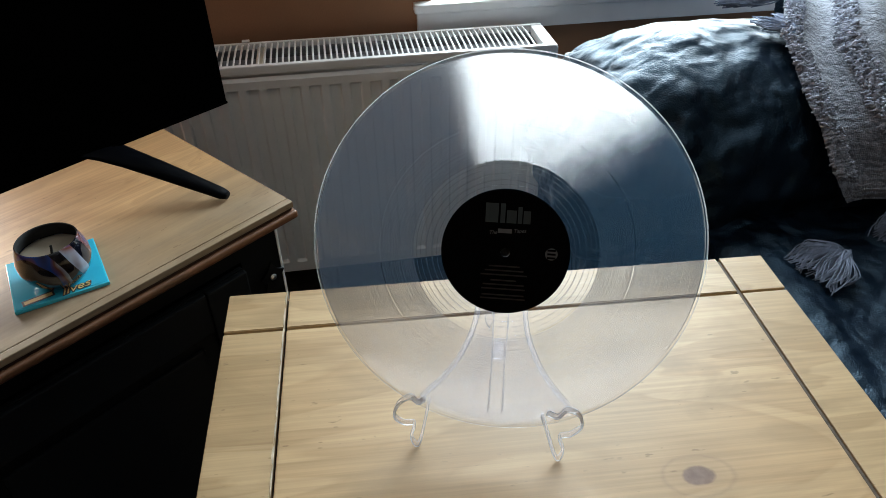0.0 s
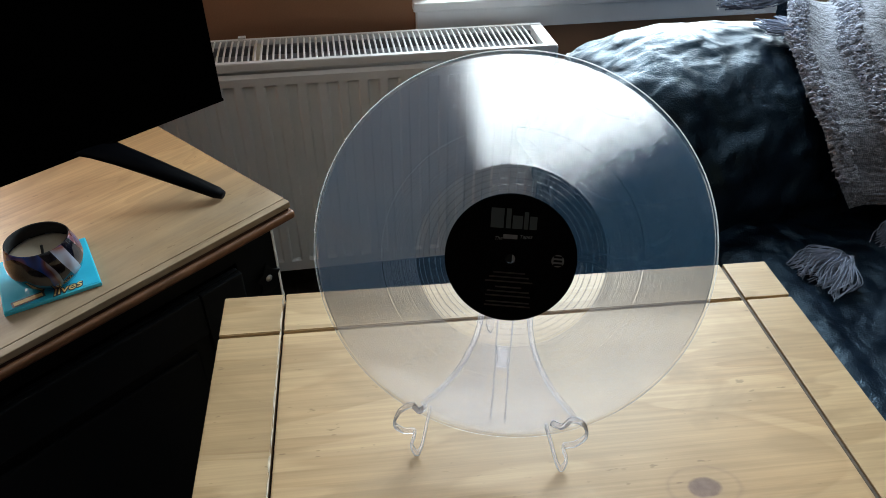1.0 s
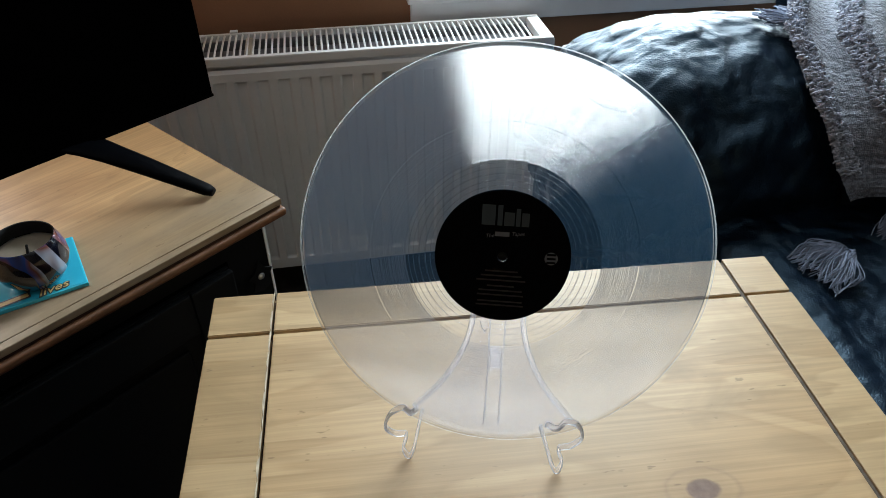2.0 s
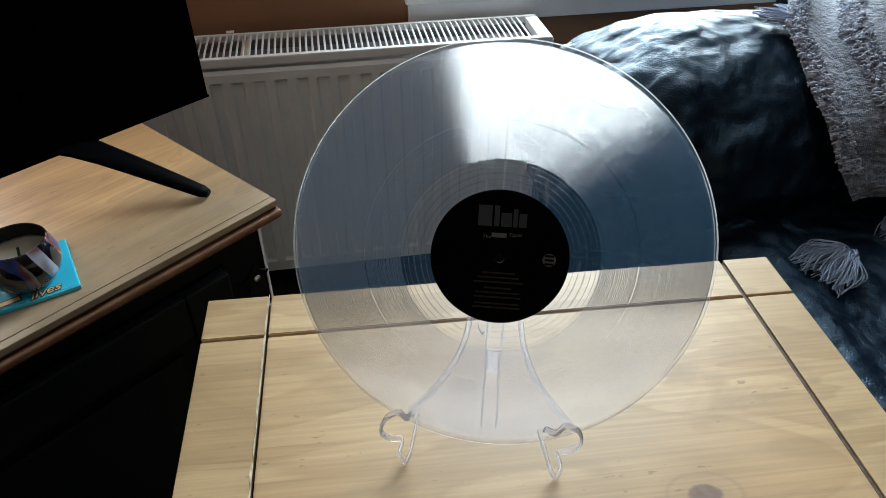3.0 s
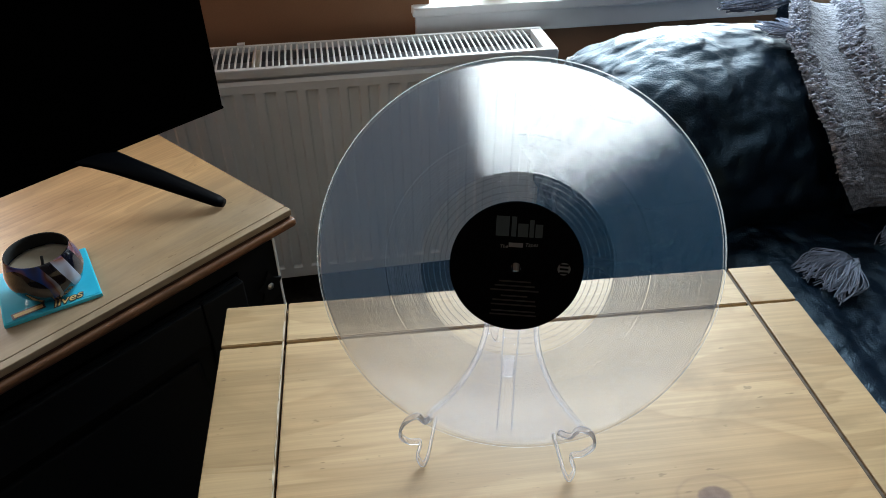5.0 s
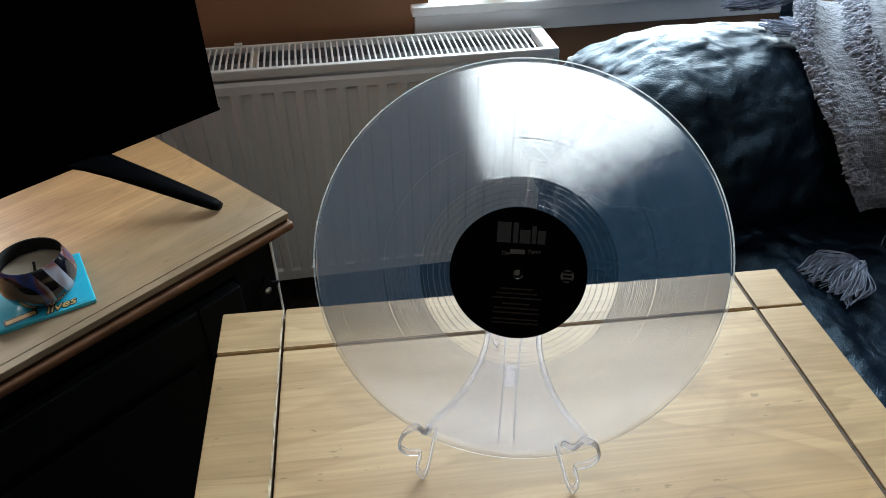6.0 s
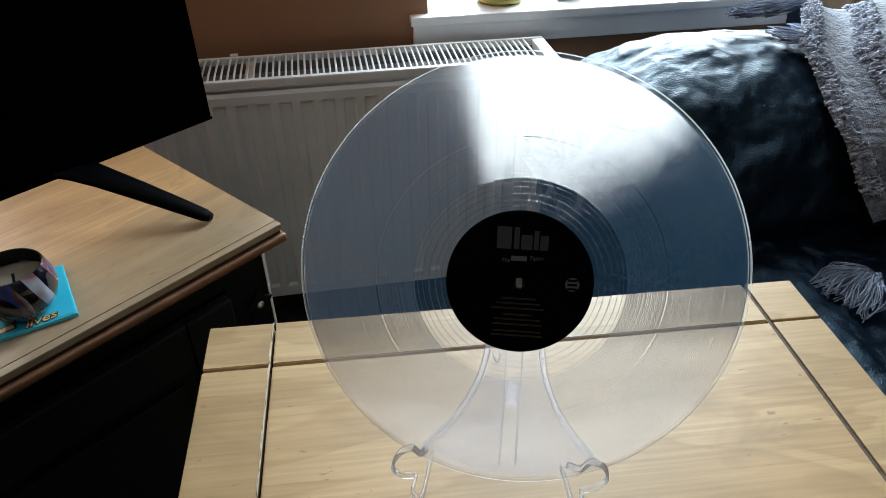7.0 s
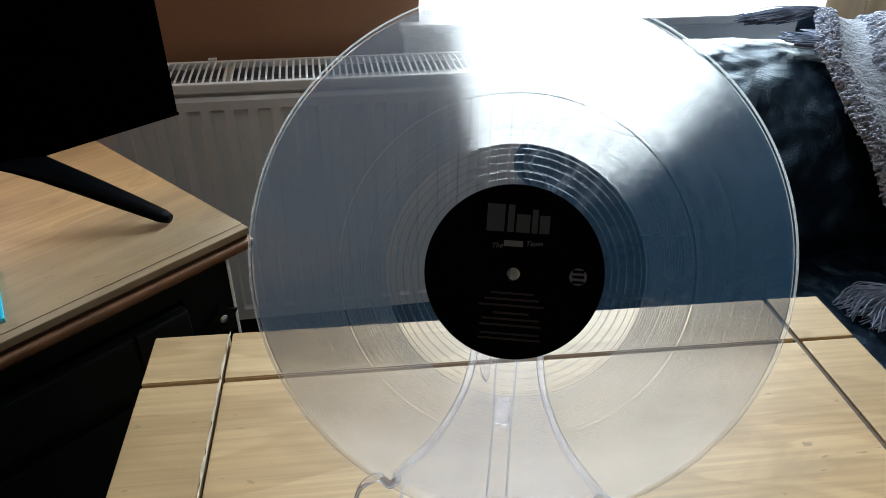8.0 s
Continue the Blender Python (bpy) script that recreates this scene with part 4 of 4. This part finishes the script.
for x in (0.56, 1.9):
    part("sofa_foot", boxed(x, x + 0.05, 0.10, 0.15, 0.0, 0.0598, 0.004), TV_LEG, sofa)
    part("sofa_foot", boxed(max(x, 0.70), max(x, 0.70) + 0.05, -0.36, -0.31, 0.0, 0.0598, 0.004), TV_LEG, sofa)

# ---- throw ----
throw = thing("throw_blanket", "grey cotton throw with ruffled stripes and tassels draped over sofa", "blanket")
DRAPE = [(0.635, 0.50), (0.60, 0.59), (0.53, 0.640), (0.44, 0.662), (0.36, 0.653), (0.286, 0.622), (0.236, 0.588), (0.210, 0.555), (0.196, 0.525), (0.190, 0.502), (0.187, 0.484), (0.183, 0.470)]
DL = smooth_line([(0, y, z) for y, z in DRAPE], 6)


def drape(a, b, lift=0.0):
    """The throw's surface: a across, b from the back over the top and down the front."""
    k = b * 48
    i = min(int(k), len(DL) - 2)
    p = DL[i].lerp(DL[i + 1], k - i)
    d = (DL[i + 1] - DL[i]).normalized()
    n = Vector((0, -d.z, d.y))
    if n.z < 0 and b < 0.5:
        n = -n
    n = Vector((0, -abs(n.y), abs(n.z))) if b > 0.45 else n
    x = 0.766 + 0.36 * max(0, 0.52 - b) + 0.42 * a * (1 + 0.25 * max(0, b - 0.5)) + 0.10 * max(0, b - 0.72) - 0.015 * math.sin(3 * b)
    w = 0.008 * math.sin(a * 22 + 2.5 * b) + 0.006 * noise.noise(Vector((a * 9, b * 7, 0))) + 0.0016 * noise.noise(Vector((a * 14, b * 62, 3))) + 0.0008 * noise.noise(Vector((a * 60, b * 30, 7)))
    return Vector((x, p.y, p.z)) + n * (lift + 0.025 + w)


LONG = 1.16                            # how far the cloth hangs past the cushion's edge, cut short where shade hides it
woven = sheet(120, 240, lambda a, b: drape(a, b * LONG))
part("woven_cloth", woven, THROW, throw, smooth=True)


def ruffle(a0, width, b0, b1, count, seed):
    """A stripe of small curled cotton loops."""
    r = random.Random(seed)
    bm = bmesh.new()
    for _ in range(count):
        a, b = a0 + r.uniform(-width, width), r.uniform(b0, b1)
        p = drape(a, b, 0.0015)
        ang, ln = r.uniform(0, math.pi), r.uniform(0.003, 0.0055)
        along = Vector((math.cos(ang), -0.25 * math.sin(ang), 0.85 * math.sin(ang))) * ln
        across = Vector((-math.sin(ang), 0, math.cos(ang))) * ln
        out = Vector((0, -0.75, 0.5))
        pts = [p - along, p - along * 0.4 + across * r.uniform(-0.7, 0.7) + out * r.uniform(0.001, 0.004), p + along * 0.4 + across * r.uniform(-0.7, 0.7) + out * r.uniform(0.002, 0.006), p + along + out * 0.0008]
        tube(bm, smooth_line(pts, 3), 0.0012, 5)
    return bm


for a0 in (0.040, 0.235, 0.44, 0.66):
    tagged(part("ruffle", ruffle(a0, 0.036, 0.20, LONG if a0 > 0.1 else 0.99, 1050, int(a0 * 100)), RUFFLE, throw, "ruffled stripe of curled cotton"), kind="stuff")


def tassel(knot, tip, spread, count, seed, droop=0.0, up=(0, 0, 1)):
    """Cotton strands fanning out from a knot."""
    r = random.Random(seed)
    bm = bmesh.new()
    a, b, n = Vector(knot), Vector(tip), Vector(up)
    d = b - a
    s = d.cross(n).normalized()
    for i in range(count):
        f, g = r.uniform(-1, 1), r.uniform(0, 1)
        ln = r.uniform(0.6, 1.1)
        end = a + d * ln + s * spread * f + n * (0.002 + 0.010 * g) - Vector((0, 0, droop * r.uniform(0.3, 1)))
        mid1 = a + d * 0.3 * ln + s * spread * 0.35 * f + n * (0.008 + 0.010 * g)
        mid2 = a + d * 0.65 * ln + s * (spread * 0.75 * f + r.uniform(-0.013, 0.013)) + n * (0.005 + 0.012 * g)
        tube(bm, smooth_line([a, mid1, mid2, end], 4), 0.0008, 4)
    return bm


def knotted(knot, size):
    bm = bmesh.new()
    bmesh.ops.create_uvsphere(bm, u_segments=16, v_segments=10, radius=size)
    for v in bm.verts:
        v.co *= 1 + 0.5 * noise.noise(v.co * 260)
        v.co += Vector(knot)
    return bm


for knot, tip, spread, seed, droop in (((0.785, 0.092, 0.469), (0.722, 0.064, 0.456), 0.041, 1, 0.0), ((0.935, 0.165, 0.470), (0.872, 0.115, 0.456), 0.034, 2, 0.0),
                                       ((0.838, 0.450, 0.686), (0.724, 0.474, 0.676), 0.012, 3, 0.004), ((0.778, 0.330, 0.668), (0.760, 0.400, 0.674), 0.026, 4, 0.002)):
    t = part("tassel", tassel(knot, tip, spread, 190, seed, droop), YARN, throw, "loose grey cotton tassel")
    part("knot", knotted(knot, 0.0065), YARN, t, smooth=True)

# ---- curtain and things on the sill ----
def fold(a, b):
    u = 1.10 + 0.52 * a - 0.035 * b
    return (u, 0.690 + 0.022 * math.sin(a * 45) + 0.006 * math.sin(a * 19 + 2), 0.35 + 1.78 * b)


cur = sheet(150, 6, fold)
bmesh.ops.solidify(cur, geom=cur.faces[:], thickness=0.003)
curtain = thing("curtain", "dark taupe satin curtain hanging in folds beside the window", "curtain", wallp(0, 0, 0))
part("drop", cur, CURTAIN, curtain, smooth=True)
pole = bmesh.new()
tube(pole, [(0.15, 0.69, 2.15), (1.75, 0.69, 2.15)], 0.012, 12)
part("pole", pole, STUD, curtain)
for x in (0.2, 1.7):
    part("bracket", boxed(x, x + 0.02, 0.690, WV - 0.001, 2.14, 2.16), STUD, curtain)

SZ = 0.6065
pot = thing("plant_pot", "grey green plant pot on a yellow saucer on the sill", "plant pot", wallp(0.485, 0.80, SZ))
part("saucer", lathe([(0.0, 0.0), (0.040, 0.0), (0.047, 0.006), (0.0475, 0.011), (0.045, 0.011), (0.042, 0.006), (0.0, 0.005)], 40), SAUCER, pot, "shallow yellow saucer", smooth=True)
part("pot", lathe([(0.0, 0.0115), (0.036, 0.0115), (0.043, 0.03), (0.050, 0.09), (0.051, 0.10), (0.047, 0.10), (0.046, 0.09)], 40), POT_GREEN, pot, smooth=True)
part("soil", lathe([(0.0, 0.089), (0.0455, 0.087)], 32), SOIL, pot)
carton = thing("small_box", "small white and aqua card box on the window sill", "box", wallp(0.625, 0.80, SZ, 8))
part("carton", boxed(-0.032, 0.032, -0.022, 0.022, 0.004, 0.085, 0.001), CARD_WHITE, carton)
part("side_panel", boxed(-0.0335, -0.0322, -0.021, 0.021, 0.005, 0.084), CARD_BLUE, carton, "aqua side")
part("foot_tray", boxed(-0.036, 0.036, -0.027, 0.026, 0.0, 0.0038, 0.001), CARD_WHITE, carton)
part("opening", boxed(-0.009, 0.009, -0.0232, -0.0222, 0.030, 0.038), IRON, carton)
orn = thing("glass_ornament", "small clear glass ball ornament on the window sill", "ornament", wallp(0.358, 0.775, SZ))
ball = bmesh.new()
bmesh.ops.create_uvsphere(ball, u_segments=24, v_segments=16, radius=0.012, matrix=Matrix.Translation((0, 0, 0.0122)))
part("ball", ball, ACRYLIC, orn, smooth=True)
